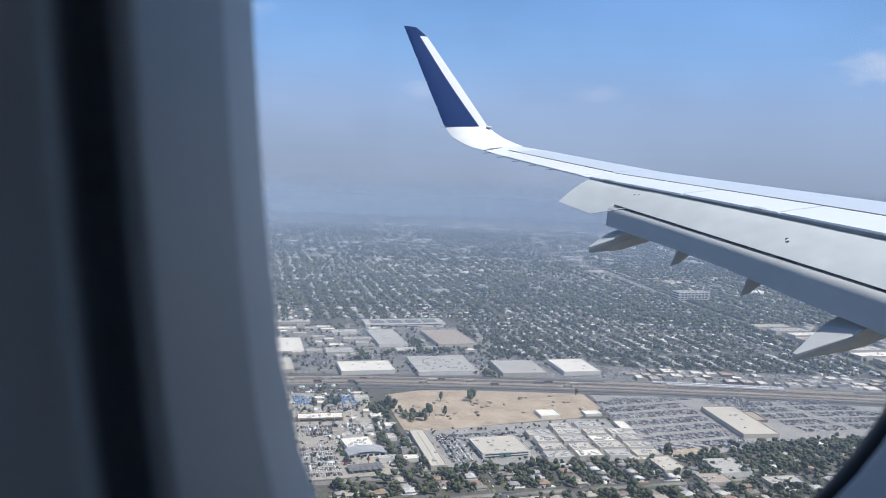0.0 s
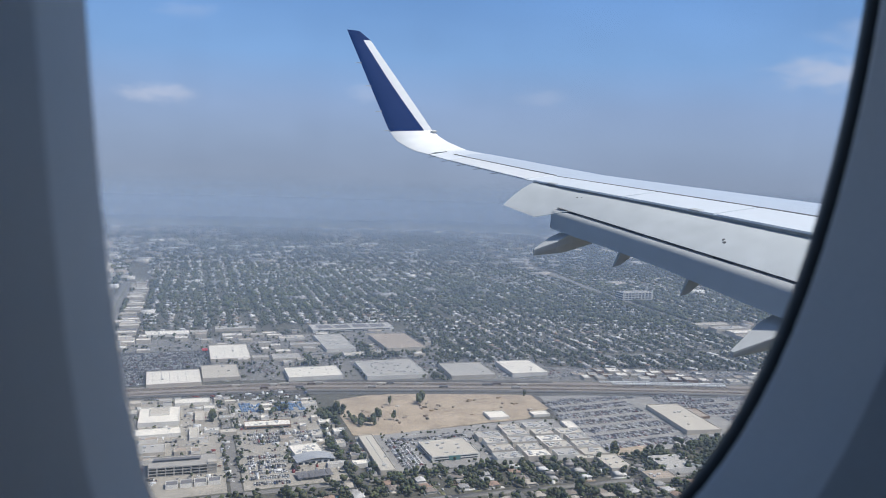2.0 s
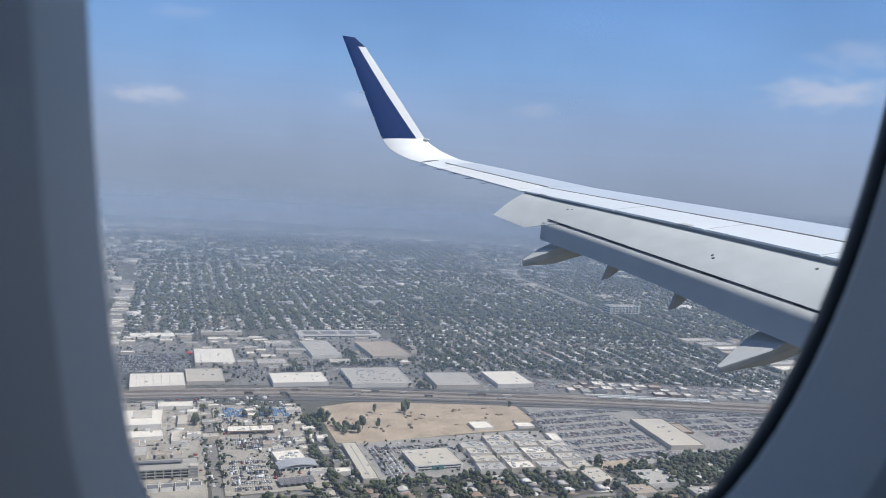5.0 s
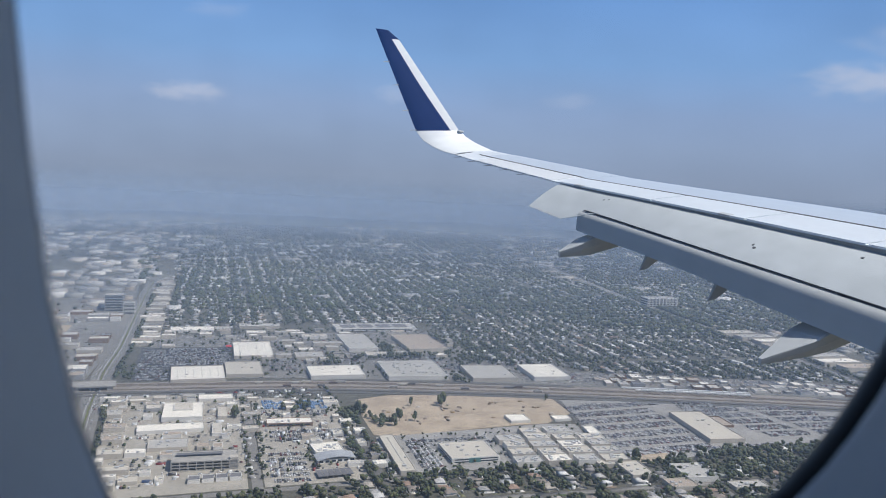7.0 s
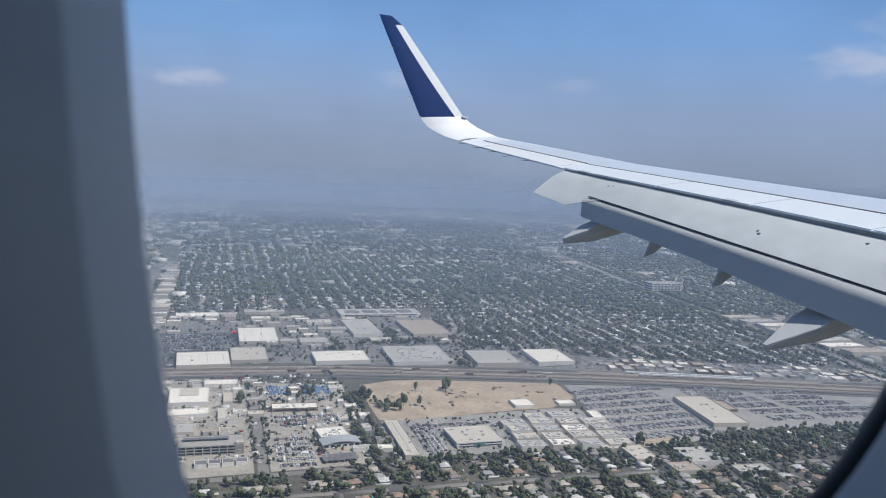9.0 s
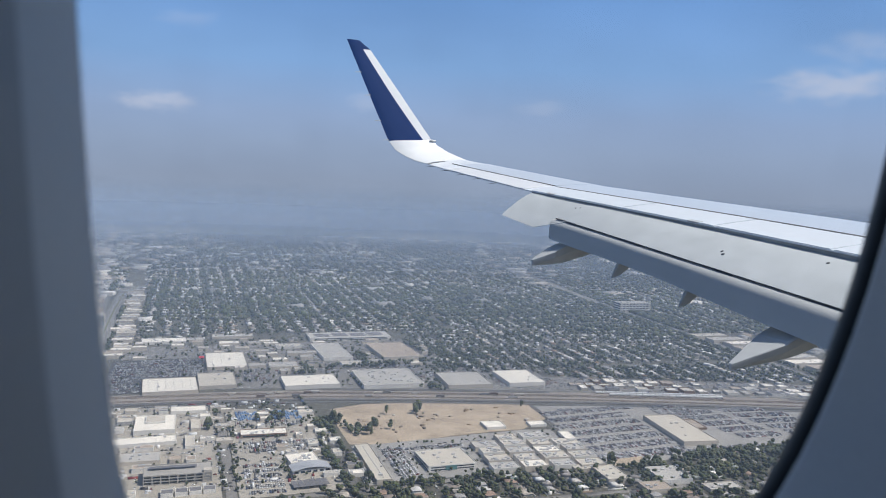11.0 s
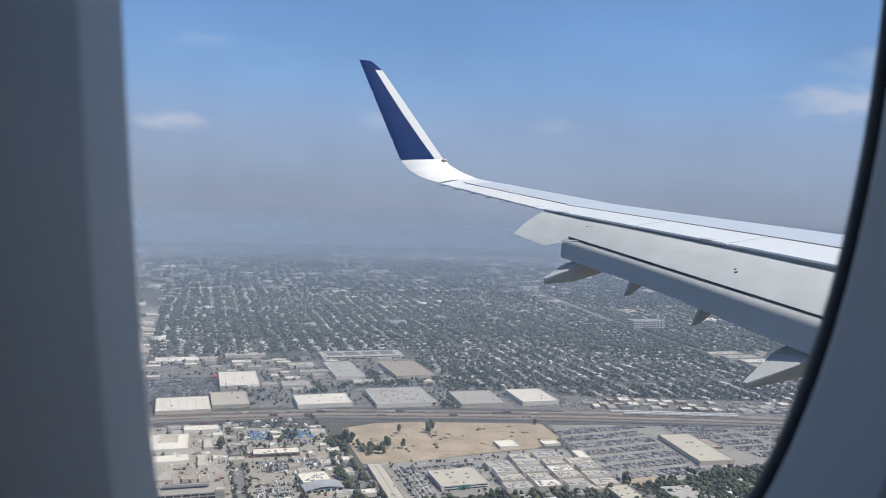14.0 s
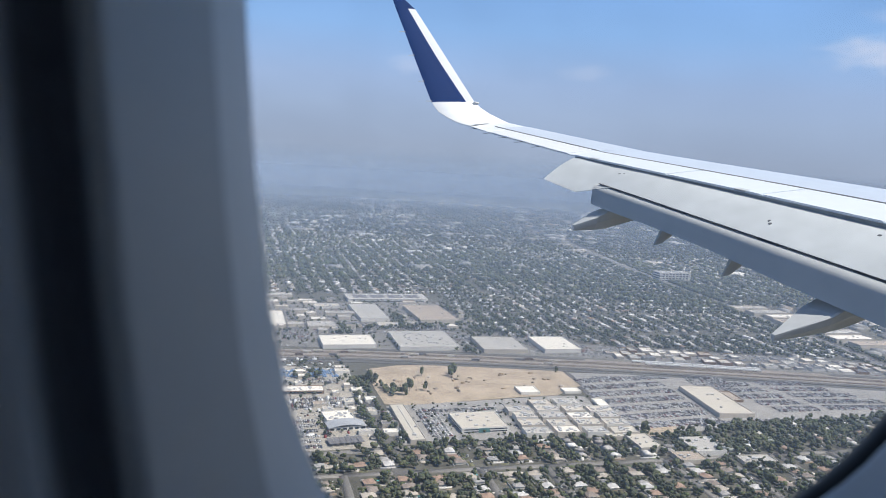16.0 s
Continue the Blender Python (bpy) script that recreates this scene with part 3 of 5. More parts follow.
flat("commercial_lots", [(-591, 1385), (-86, 1356), (-46, 1700), (-37, 2388), (-591, 2388)], 0.25, M_LOT, "grey paving between packed commercial buildings", "paving")
flat("commercial_lots", [(154, 1337), (383, 1289), (746, 1213), (746, 1356), (613, 1432), (613, 1681), (1, 1690), (1, 1581), (154, 1571)], 0.25, M_LOT, "worn grey paving between warehouses", "paving")
flat("sports_field", [(-304, 1719), (-161, 1709), (-151, 1814), (-295, 1829)], 0.4, M_SAND, "sandy running track round a field", "sports field")
flat("sports_field", [(-285, 1740), (-180, 1733), (-172, 1795), (-275, 1807)], 0.5, M_TURF, "green turf sports field", "sports field")
flat("bare_plot", [(600, 838), (655, 846), (668, 884), (610, 878)], 0.5, M_SAND, "bare sandy plot", "ground")

# ---- buildings ----
M_R_WHITE = surface("white_roof_membrane", (0.80, 0.755, 0.67), 0.8, vary=0.08, fine=0.35, coarse=0.04)
M_R_CREAM = surface("cream_roof_membrane", (0.54, 0.50, 0.43), 0.8, vary=0.1, fine=0.3, coarse=0.04)
M_R_GREY = surface("grey_gravel_roof", (0.45, 0.435, 0.405), 0.9, vary=0.14, fine=0.3, coarse=0.03)
M_R_TAN = surface("tan_gravel_roof", (0.40, 0.34, 0.28), 0.9, vary=0.14, fine=0.3, coarse=0.03)
M_R_DARK = surface("dark_roof_felt", (0.17, 0.17, 0.18), 0.9, vary=0.18, fine=0.3, coarse=0.03)
M_R_RED = surface("red_painted_roof", (0.40, 0.17, 0.10), 0.8, vary=0.15, fine=0.3, coarse=0.04)
M_W_WHITE = surface("white_wall_render", (0.70, 0.68, 0.64), 0.85, vary=0.08, fine=0.4, coarse=0.05)
M_W_TAN = surface("tan_wall_render", (0.52, 0.48, 0.42), 0.85, vary=0.1, fine=0.4, coarse=0.05)
M_W_GREY = surface("grey_block_wall", (0.36, 0.36, 0.36), 0.85, vary=0.1, fine=0.4, coarse=0.05)
M_W_BRICK = surface("brown_brick_wall", (0.24, 0.17, 0.13), 0.85, vary=0.12, fine=0.6, coarse=0.05)
M_GLASSY = surface("dark_window_glass", (0.035, 0.05, 0.065), 0.15, vary=0.2, fine=0.3, coarse=0.05)
M_UNIT = surface("rooftop_metal", (0.5, 0.51, 0.52), 0.5, 0.3, vary=0.15, fine=1.5, coarse=0.1)
ROOFS = {"white": M_R_WHITE, "cream": M_R_CREAM, "grey": M_R_GREY, "tan": M_R_TAN, "dark": M_R_DARK, "red": M_R_RED}
WALLS = {"white": M_W_WHITE, "tan": M_W_TAN, "grey": M_W_GREY, "brick": M_W_BRICK}
TILT = -3.5  # the street grid, degrees


def unit_mesh():
    bm = bmesh.new()
    bmesh.ops.create_cube(bm, size=1.0, matrix=Matrix.Translation((0, 0, 0.5)))
    bmesh.ops.bevel(bm, geom=[e for e in bm.edges if all(q.co.z > 0.9 for q in e.verts)], offset=0.12, segments=1, affect="EDGES")
    me = bpy.data.meshes.new("rooftop_unit")
    bmesh.ops.recalc_face_normals(bm, faces=bm.faces)
    bm.to_mesh(me)
    bm.free()
    me.materials.append(M_UNIT)
    return me


UNIT = unit_mesh()
FOOT = [(80, 942, 39, 20)]  # centres and half sizes of what is built


def building(name, cx, cy, sx, sy, h, roof, wall, label, category, units=2, rz=TILT, bands=0, group="", vents=0):
    """A flat-roofed building: walls with a parapet, a sunk roof, rooftop units, and bands of windows on the long sides."""
    b = base(name, cx + OX, cy, 0, rz)
    FOOT.append((cx, cy, sx / 2, sy / 2))
    tagged(b, label, category, group)
    x, y, t = sx / 2, sy / 2, 0.5
    ring = lambda a, c, z: [(-a, -c, z), (a, -c, z), (a, c, z), (-a, c, z)]
    v, f = rings([ring(x, y, -0.5), ring(x, y, h + 0.9), ring(x - t, y - t, h + 0.9), ring(x - t, y - t, h - 0.4)])
    wall_part = link_mesh("wall", v, f, WALLS[wall], b)
    v = ring(x - t, y - t, h) + ring(x - t, y - t, h - 0.35)
    roof_part = link_mesh("roof", v, [(0, 1, 2, 3), (7, 6, 5, 4), (0, 4, 5, 1), (1, 5, 6, 2), (2, 6, 7, 3), (3, 7, 4, 0)], ROOFS[roof], b)
    for k in range(units):
        u = new("rooftop_unit", UNIT)
        u.parent = roof_part
        q = rng.uniform(1.2, 3.2, 3)
        u.matrix_basis = Matrix.Translation((rng.uniform(-0.75, 0.75) * x, rng.uniform(-0.75, 0.75) * y, h - 0.05)) @ Matrix.Diagonal((q[0] * 1.6, q[1], 1.0 + q[2] * 0.4, 1))
    nx = max(1, int(vents ** 0.5 * (sx / sy) ** 0.5)) if vents else 0
    for k in range(vents):
        u = new("skylight", UNIT)
        u.parent = roof_part
        i, j = k % nx, k // nx
        u.matrix_basis = Matrix.Translation((((i + 0.5) / nx - 0.5) * sx * 0.92, ((j + 0.5) / math.ceil(vents / nx) - 0.5) * sy * 0.9, h - 0.05)) @ Matrix.Diagonal((1.6, 2.2, 0.7, 1))
    for k in range(bands):
        z = h * (k + 0.35) / bands
        hh = h / bands * 0.45
        box_part("window_band", wall_part, 0, -y - 0.02, z, sx * 0.9, 0.3, hh, M_GLASSY, "dark glass window band")
        box_part("window_band", wall_part, -x - 0.02, 0, z, 0.3, sy * 0.85, hh, M_GLASSY, "dark glass window band")
    return b


WH = dict(group="warehouses along the railway")
def hall(x, y, sx, sy, h, *rest, turn=TILT, name="warehouse", **kw):
    return building(name, x, y, sx, sy, h * 0.75, *rest, rz=turn, **kw)


hall(86, 1358, 85, 88, 7, "white", "tan", "long white-roofed warehouse dotted with skylights", "warehouse", units=1, vents=40, turn=-1, **WH)
hall(162, 1379, 60, 90, 7, "cream", "tan", "cream-roofed warehouse beside a longer white one", "warehouse", units=3, turn=-2, **WH)
hall(192, 1527, 71, 120, 7, "white", "tan", "white-roofed store with a red awning", "warehouse", units=2, vents=28, turn=-3, **WH)
hall(313, 1334, 92, 68, 9, "white", "white", "cream warehouse with white walls", "warehouse", units=6, turn=-2.5, **WH)
hall(450, 1330, 106, 112, 9, "grey", "white", "large grey-roofed factory crowded with rooftop units", "factory", units=34, turn=-3.5, **WH)
hall(581, 1291, 80, 92, 8, "grey", "tan", "grey-roofed warehouse beside the railway", "warehouse", units=2, turn=-6, **WH)
hall(685, 1281, 68, 92, 9, "white", "white", "bright white-roofed warehouse beside the railway", "warehouse", units=2, vents=6, turn=-5, **WH)
hall(404, 1570, 58, 140, 8, "grey", "white", "pale grey-roofed warehouse among trees", "warehouse", units=2, vents=6, turn=-1, **WH)
hall(530, 1548, 80, 140, 9, "tan", "tan", "tan-roofed warehouse with a dark rear strip", "warehouse", units=3, turn=0, **WH)
hall(478, 1717, 182, 60, 9, "grey", "white", "long white office block with dark panels on its roof", "office block", units=10, bands=2, name="office_block", turn=-2)
for k in range(4):
    box_part("solar_panel", bpy.data.objects["office_block"], -60 + 40 * k, 4, 6.78, 32, 34, 0.5, M_R_DARK, "dark rooftop panels")
hall(88, 1735, 87, 40, 6, "white", "white", "long low white shop row", "shop row", units=5, name="shop_row", turn=-1)
hall(150, 1738, 34, 24, 6, "grey", "tan", "low grey-roofed shop beside a longer row", "shop row", units=3, name="shop_row")
hall(230, 1762, 86, 30, 7, "grey", "tan", "long low grey workshop hall", "workshop", units=4, name="workshop")
hall(215, 1690, 40, 26, 6, "white", "tan", "low white-roofed workshop hall", "workshop", units=4, name="workshop")
hall(330, 1640, 52, 26, 6, "cream", "white", "low pale workshop with ribbed roof", "workshop", units=5, name="workshop")
hall(345, 1570, 60, 20, 6, "grey", "tan", "low grey-roofed workshop hall", "workshop", units=5, name="workshop")
hall(290, 1470, 52, 40, 6, "grey", "tan", "low pale workshop among parked cars", "workshop", units=3, name="workshop")
hall(418, 1460, 40, 26, 6, "cream", "white", "small white works building behind the factory", "workshop", units=3, name="workshop")
awning = base("awning", 149 + OX, 1545, 0)
tagged(awning, "bright red awning beside a shop", "awning")
box_part("canopy", awning, 0, 0, 7, 10, 14, 1.2, surface("red_canvas", (0.6, 0.05, 0.05), 0.7), "red canvas")
box_part("support", awning, 4, 0, 0, 1, 12, 7, M_W_GREY, "grey wall pier")

# workshops south of the railway
hall(59, 1147, 53, 70, 8, "white", "white", "white two-step workshop hall", "workshop", units=0, name="workshop")
hall(60, 1160, 26, 34, 10, "cream", "white", "raised white middle of a workshop hall", "workshop", units=0, name="workshop")
hall(42, 1077, 83, 26, 6, "white", "white", "long white workshop with open bays", "workshop", units=1, name="workshop", turn=0)
hall(20, 1172, 20, 22, 7, "cream", "grey", "small open-sided shelter beside a workshop", "shelter", units=0, name="shelter")
hall(39, 1013, 47, 34, 6, "grey", "tan", "grey-roofed workshop with yellow doors", "workshop", units=6, name="workshop")
hall(107, 1214, 49, 24, 5, "white", "white", "narrow white shed beside the railway", "shed", units=0, name="shed")
hall(112, 1137, 13, 46, 5, "cream", "tan", "small cream shed in a yard", "shed", units=0, name="shed")
hall(100, 1064, 12, 44, 5, "cream", "white", "small white shed in a yard", "shed", units=0, name="shed")
hall(197, 1077, 62, 24, 6, "white", "brick", "brown and white yard office", "yard office", units=8, bands=1, name="yard_office", turn=-5)
hall(227, 960, 36, 32, 7, "white", "white", "white hall with rooftop ducts", "hall", units=9, name="hall", turn=4)
hall(308, 926, 19, 130, 7, "cream", "tan", "long narrow cream warehouse", "warehouse", units=2, vents=22, turn=-3)
hall(400, 914, 63, 58, 8, "cream", "white", "cream-roofed office with teal glass", "office", units=9, bands=2, name="office", turn=-1.5)
box_part("glass_front", [o for o in scene.objects if o.name.startswith("office") and o.parent is None][-1], -2, -29.2, 0.4, 15, 0.5, 5.6, surface("teal_glass", (0.10, 0.22, 0.22), 0.15), "teal glass entrance")


def curved_annexe(cx, cy, w, d, h, turn):
    """A low hall under a barrel roof, with a glazed front."""
    b = base("curved_hall", cx + OX, cy, 0, turn)
    FOOT.append((cx, cy, w / 2, d / 2))
    tagged(b, "white hall with a curved grey roof and glazed front", "hall")
    box_part("wall", b, 0, 0, -0.3, w, d, h, M_W_WHITE)
    arc = [(-w / 2 - 1 + (w + 2) * k / 16, h - 0.4 + 3.4 * math.sin(math.pi * k / 16)) for k in range(17)]
    loops = [[(x, y, z) for x, z in arc] + [(x, y, z - 0.5) for x, z in arc[::-1]] for y in (-d / 2 - 1.5, d / 2 + 0.5)]
    v, f = rings(loops, cap=True)
    link_mesh("roof", v, f, M_UNIT, b, "curved metal roof", smooth=False)
    for k in range(6):
        box_part("window", b, -w / 2 + w * (k + 0.5) / 6, -d / 2 - 0.02, 1.2, w / 9, 0.3, 2.6, M_GLASSY)


curved_annexe(231, 930, 46, 22, 5, 3)
carport = base("solar_carport", 221 + OX, 880, 0, 2)
FOOT.append((221, 880, 21, 12))
tagged(carport, "row of dark solar panels on a carport", "carport")
for k in range(6):
    box_part("solar_panel", carport, -17.5 + 7 * k, 0, 3.6, 6.3, 20, 0.35, M_R_DARK, "dark solar panels")
    for s in (-8, 8):
        box_part("post", carport, -17.5 + 7 * k, s, -0.2, 0.5, 0.5, 3.8, M_UNIT)
# office park: closely set low units in four staggered columns
for k in range(5):
    for j in range(4):
        x, y = 462 + 38 * j + 3.2 * k, 868 + 27 * k - 5 * j
        if k == 4 and j in (0, 3):
            continue
        r = ("grey", "cream", "cream", "white", "cream", "cream", "grey")[(2 * k + 3 * j) % 7]
        building("office", x, y, 35 - 3 * ((k + j) % 3), 21 + 2 * ((j + k) % 2), 5.5 + 0.6 * ((k + 2 * j) % 3), r, ("white", "tan")[(k + j) % 2], f"low {'white' if r == 'white' else 'pale'} office unit with a parapet", "office", units=9 + (k * j) % 5, rz=-6, group="office park units")
hall(522, 1034, 30, 30, 5, "white", "white", "white tilt-up shed beside the sand", "shed", units=0, name="shed")
hall(589, 1026, 26, 18, 4, "white", "white", "small white shed beside the sand", "shed", units=0, name="shed")
hall(604, 962, 16, 34, 5, "white", "white", "narrow white shed at the end of the office park", "shed", units=0, name="shed", turn=-9)
hall(783, 945, 53, 127, 8, "cream", "tan", "big pale-roofed hall in the parking lot", "hall", units=4, name="hall", turn=-9)
hall(824, 965, 22, 44, 4, "tan", "brick", "brown-roofed annexe of a big hall", "hall", units=0, name="hall", turn=-9)
hall(579, 812, 30, 46, 8, "cream", "tan", "cream school building with two roofs", "school", units=4, name="school", turn=-4)
hall(560, 842, 30, 16, 5, "cream", "tan", "low cream wing of a school", "school", units=2, name="school", turn=-4)
hall(648, 790, 40, 46, 8, "grey", "white", "white school building among trees", "school", units=9, name="school", turn=-6)
hall(610, 762, 34, 26, 6, "tan", "tan", "tan flat-roofed school wing among trees", "school", units=4, name="school", turn=-6)
hall(690, 742, 44, 20, 5, "grey", "tan", "low grey-roofed building among trees", "school", units=3, name="school", turn=-6)


def parkade(cx, cy, sx, sy):
    b = base("parking_garage", cx + OX, cy, 0, TILT)
    tagged(b, "grey concrete parking garage with open decks", "parking garage")
    for k in range(4):
        box_part("deck", b, 0, 0, k * 3.4, sx, sy, 0.5, M_CONC)
        for s in (-1, 1):
            box_part("parapet", b, 0, s * (sy / 2 - 0.15), k * 3.4, sx, 0.3, 1.5, M_CONC)
            box_part("parapet", b, s * (sx / 2 - 0.15), 0, k * 3.4, 0.3, sy, 1.5, M_CONC)
    box_part("core", b, 0, 0, 0, sx * 0.6, sy * 0.4, 10, M_W_GREY)
    for k in range(9):
        box_part("pier", b, -sx / 2 + sx * k / 8 * 0.98 + 0.6, -sy / 2 + 0.5, 0, 1.4, 1.2, 11.5, M_CONC)
    box_part("stair_tower", b, sx / 2 - 5, -sy / 2 + 5, 0, 9, 9, 14, M_W_TAN)
    box_part("solar_canopy", b, -6, 4, 13, sx * 0.7, 7, 0.3, M_R_DARK)
    for k in range(6):
        box_part("post", b, -6 - sx * 0.33 + k * sx * 0.13, 4, 10.6, 0.4, 0.4, 2.5, M_UNIT)


parkade(80, 942, 75, 36)
for k in range(4):
    building("solar_shed", 66 + 15 * k, 893, 13, 14, 4, "dark", "white", "small shed with dark solar panels", "shed", units=0, group="solar sheds")


def office_slab(cx, cy, sx, sy, h, floors, label, wall="white"):
    b = building("office_tower", cx, cy, sx, sy, h, "grey", wall, label, "office tower", units=7)
    wall_part = next(q for q in b.children if q.name.startswith("wall"))
    for k in range(floors):
        for s, n in ((-1, 0), (1, 0)):
            box_part("window_band", wall_part, 0, s * (sy / 2 + 0.03), h * (k + 0.3) / floors, sx * 0.94, 0.3, h / floors * 0.5, M_GLASSY)
            box_part("window_band", wall_part, s * (sx / 2 + 0.03), 0, h * (k + 0.3) / floors, 0.3, sy * 0.94, h / floors * 0.5, M_GLASSY)
    return b


office_slab(-115, 898, 34, 52, 26, 7, "white office tower with dark window bands beside the boulevard")
office_slab(-159, 941, 62, 24, 18, 5, "grey office block with dark window bands", "grey")
office_slab(-104, 845, 40, 26, 16, 4, "white stepped office block with bands")
office_slab(-105, 1031, 42, 22, 14, 4, "white apartment block with rows of windows")
office_slab(-79, 1996, 40, 36, 38, 10, "dark glass office tower beside the boulevard", "grey")
office_slab(-44, 1948, 22, 22, 26, 8, "pale slender office tower with windows")
hosp = office_slab(1401, 1972, 100, 40, 26, 4, "white block with tall dark windows above the houses")
for k in range(9):
    box_part("column", hosp, -44 + 11 * k, -20.6, 0, 3.2, 1.0, 26, M_W_WHITE)

# striped sheds and others beside the avenue
for k in range(8):
    y = 1566 - 50 * k
    building("warehouse", 1346 + 9 * (k % 3) + (1566 - y) * 0.03, y, 92, 34, 8, ("cream", "grey", "white", "tan")[k % 4], "tan", "long low warehouse in a row beside the avenue", "warehouse", units=4, group="warehouses beside the avenue")
building("warehouse", 1445, 1136, 70, 44, 9, "red", "brick", "warehouse with an orange-red roof", "warehouse", units=1)
for x, y, w, d, r in ((1312, 905, 44, 78, "cream"), (1362, 898, 60, 70, "white"), (1272, 833, 50, 22, "white"), (1286, 797, 56, 30, "grey"), (1434, 917, 90, 34, "white"), (1568, 840, 90, 50, "cream"), (1348, 764, 52, 24, "red"), (1396, 726, 50, 24, "tan"), (1319, 726, 60, 26, "grey"), (1491, 783, 70, 40, "grey"), (1625, 1041, 70, 60, "grey")):
    building("warehouse", x, y, w, d, 8, r, "tan", f"{'white' if r == 'white' else r} flat-roofed warehouse near the avenue", "warehouse", units=4)

# ---- town: rows of smaller buildings ----
def main_x(y):
    return float(np.interp(y, [q[1] for q in MAIN], [q[0] for q in MAIN]))


def diag_x(y):
    return float(np.interp(y, [q[1] for q in DIAG], [q[0] for q in DIAG]))


def taken(x, y, m=4.0):
    return any(abs(x - a) < c + m and abs(y - b) < d + m for a, b, c, d in FOOT)


KINDS = ("white", "cream", "grey", "white", "tan", "dark", "grey", "cream", "white")
WORDS = {"white": "white-roofed", "cream": "cream-roofed", "grey": "grey-roofed", "tan": "tan-roofed", "dark": "dark-roofed", "red": "red-roofed"}
count = 0
rows_y = [802, 840, 881, 931, 969, 1022, 1060, 1113, 1151, 1201, 1242, 1370, 1409, 1461, 1501, 1552, 1590, 1643, 1683, 1862, 1910, 1958]
for k, y in enumerate(rows_y):
    x = main_x(y) - 26
    while x > -560 and x > -y * 0.33 - 40:
        w = float(rng.uniform(18, 44))
        d = float(rng.uniform(20, 34))
        cx, cy = x - w / 2, y + float(rng.uniform(-3, 3))
        x -= w + float(rng.choice([1.5, 3, 6, 14], p=[0.4, 0.3, 0.2, 0.1]))
        if taken(cx, cy, 20) or abs(cy - rail_y(cx)) < 62 or (-315 < cx < -140 and 1700 < cy < 1840):
            continue
        r = KINDS[int(rng.integers(len(KINDS)))]
        building("commercial_building", cx, cy, w, d, float(rng.uniform(5, 9)), r, ("white", "tan", "grey", "brick")[int(rng.integers(4))], f"{WORDS[r]} low commercial building on a packed block", "commercial building", units=int(rng.integers(0, 5)), group="packed commercial blocks", rz=TILT + 1.5)
        count += 1
# shops along the boulevard, its far side
for y in np.arange(1430, 2530, 25):
    if rng.random() < 0.8 and not taken(main_x(y) + 36, y, 14) and not (1330 < y < 1585):
        r = KINDS[int(rng.integers(len(KINDS)))]
        building("shop", main_x(y) + 36 + float(rng.uniform(-4, 14)), float(y), float(rng.uniform(26, 44)), 21, 6, r, "tan", f"{WORDS[r]} low shop along the boulevard", "shop", units=2, group="shops along the boulevard")
# between boulevard and workshops
for x, y, w, d, r in ((-32, 1150, 22, 24, "grey"), (-26, 1090, 26, 20, "tan"), (-26, 1040, 24, 16, "tan"), (-26, 990, 28, 18, "cream"), (-20, 935, 34, 16, "cream"), (-26, 890, 20, 14, "grey"), (-28, 1205, 20, 14, "white")):
    building("shop", x, y, w, d, 6, r, "tan", f"{WORDS[r]} low shop along the boulevard", "shop", units=3, group="shops along the boulevard")
# small sheds crowded on the workshop yards
for k in range(150):
    x, y = float(rng.uniform(-48, 288)), float(rng.uniform(890, 1245))
    w, d = float(rng.uniform(9, 24)), float(rng.uniform(8, 17))
    if abs(x - 142 - (y - 900) * 0.17) < 12 + w / 2 or any(abs(x - a) < c + w / 2 + 2 and abs(y - b) < e + d / 2 + 2 for a, b, c, e in FOOT) or (140 < x < 212 and y < 1010) or y > 1185 and x > 180:
        continue
    r = KINDS[int(rng.integers(len(KINDS)))]
    building("yard_shed", x, y, w, d, float(rng.uniform(3, 5.5)), r, ("white", "tan")[k % 2], f"{WORDS[r]} small shed on a crowded yard", "shed", units=k % 3, group="yard sheds")
# small yards along the far side of the railway
for x in np.arange(770, 1235, 25):
    for row, off in enumerate((66, 92, 122)):
        if rng.random() < 0.85 and not taken(x, rail_y(x) + off, 12):
            r = KINDS[int(rng.integers(len(KINDS)))]
            building("workshop", float(x), rail_y(x) + off, float(rng.uniform(12, 24)), float(rng.uniform(12, 28)), float(rng.uniform(2.8, 5)), r, ("tan", "grey", "white", "brick")[int(rng.integers(4))], f"{WORDS[r]} small workshop on a railway yard", "workshop", units=int(rng.integers(0, 3)), group="railway workshops", rz=-14 + float(rng.normal(0, 5)))


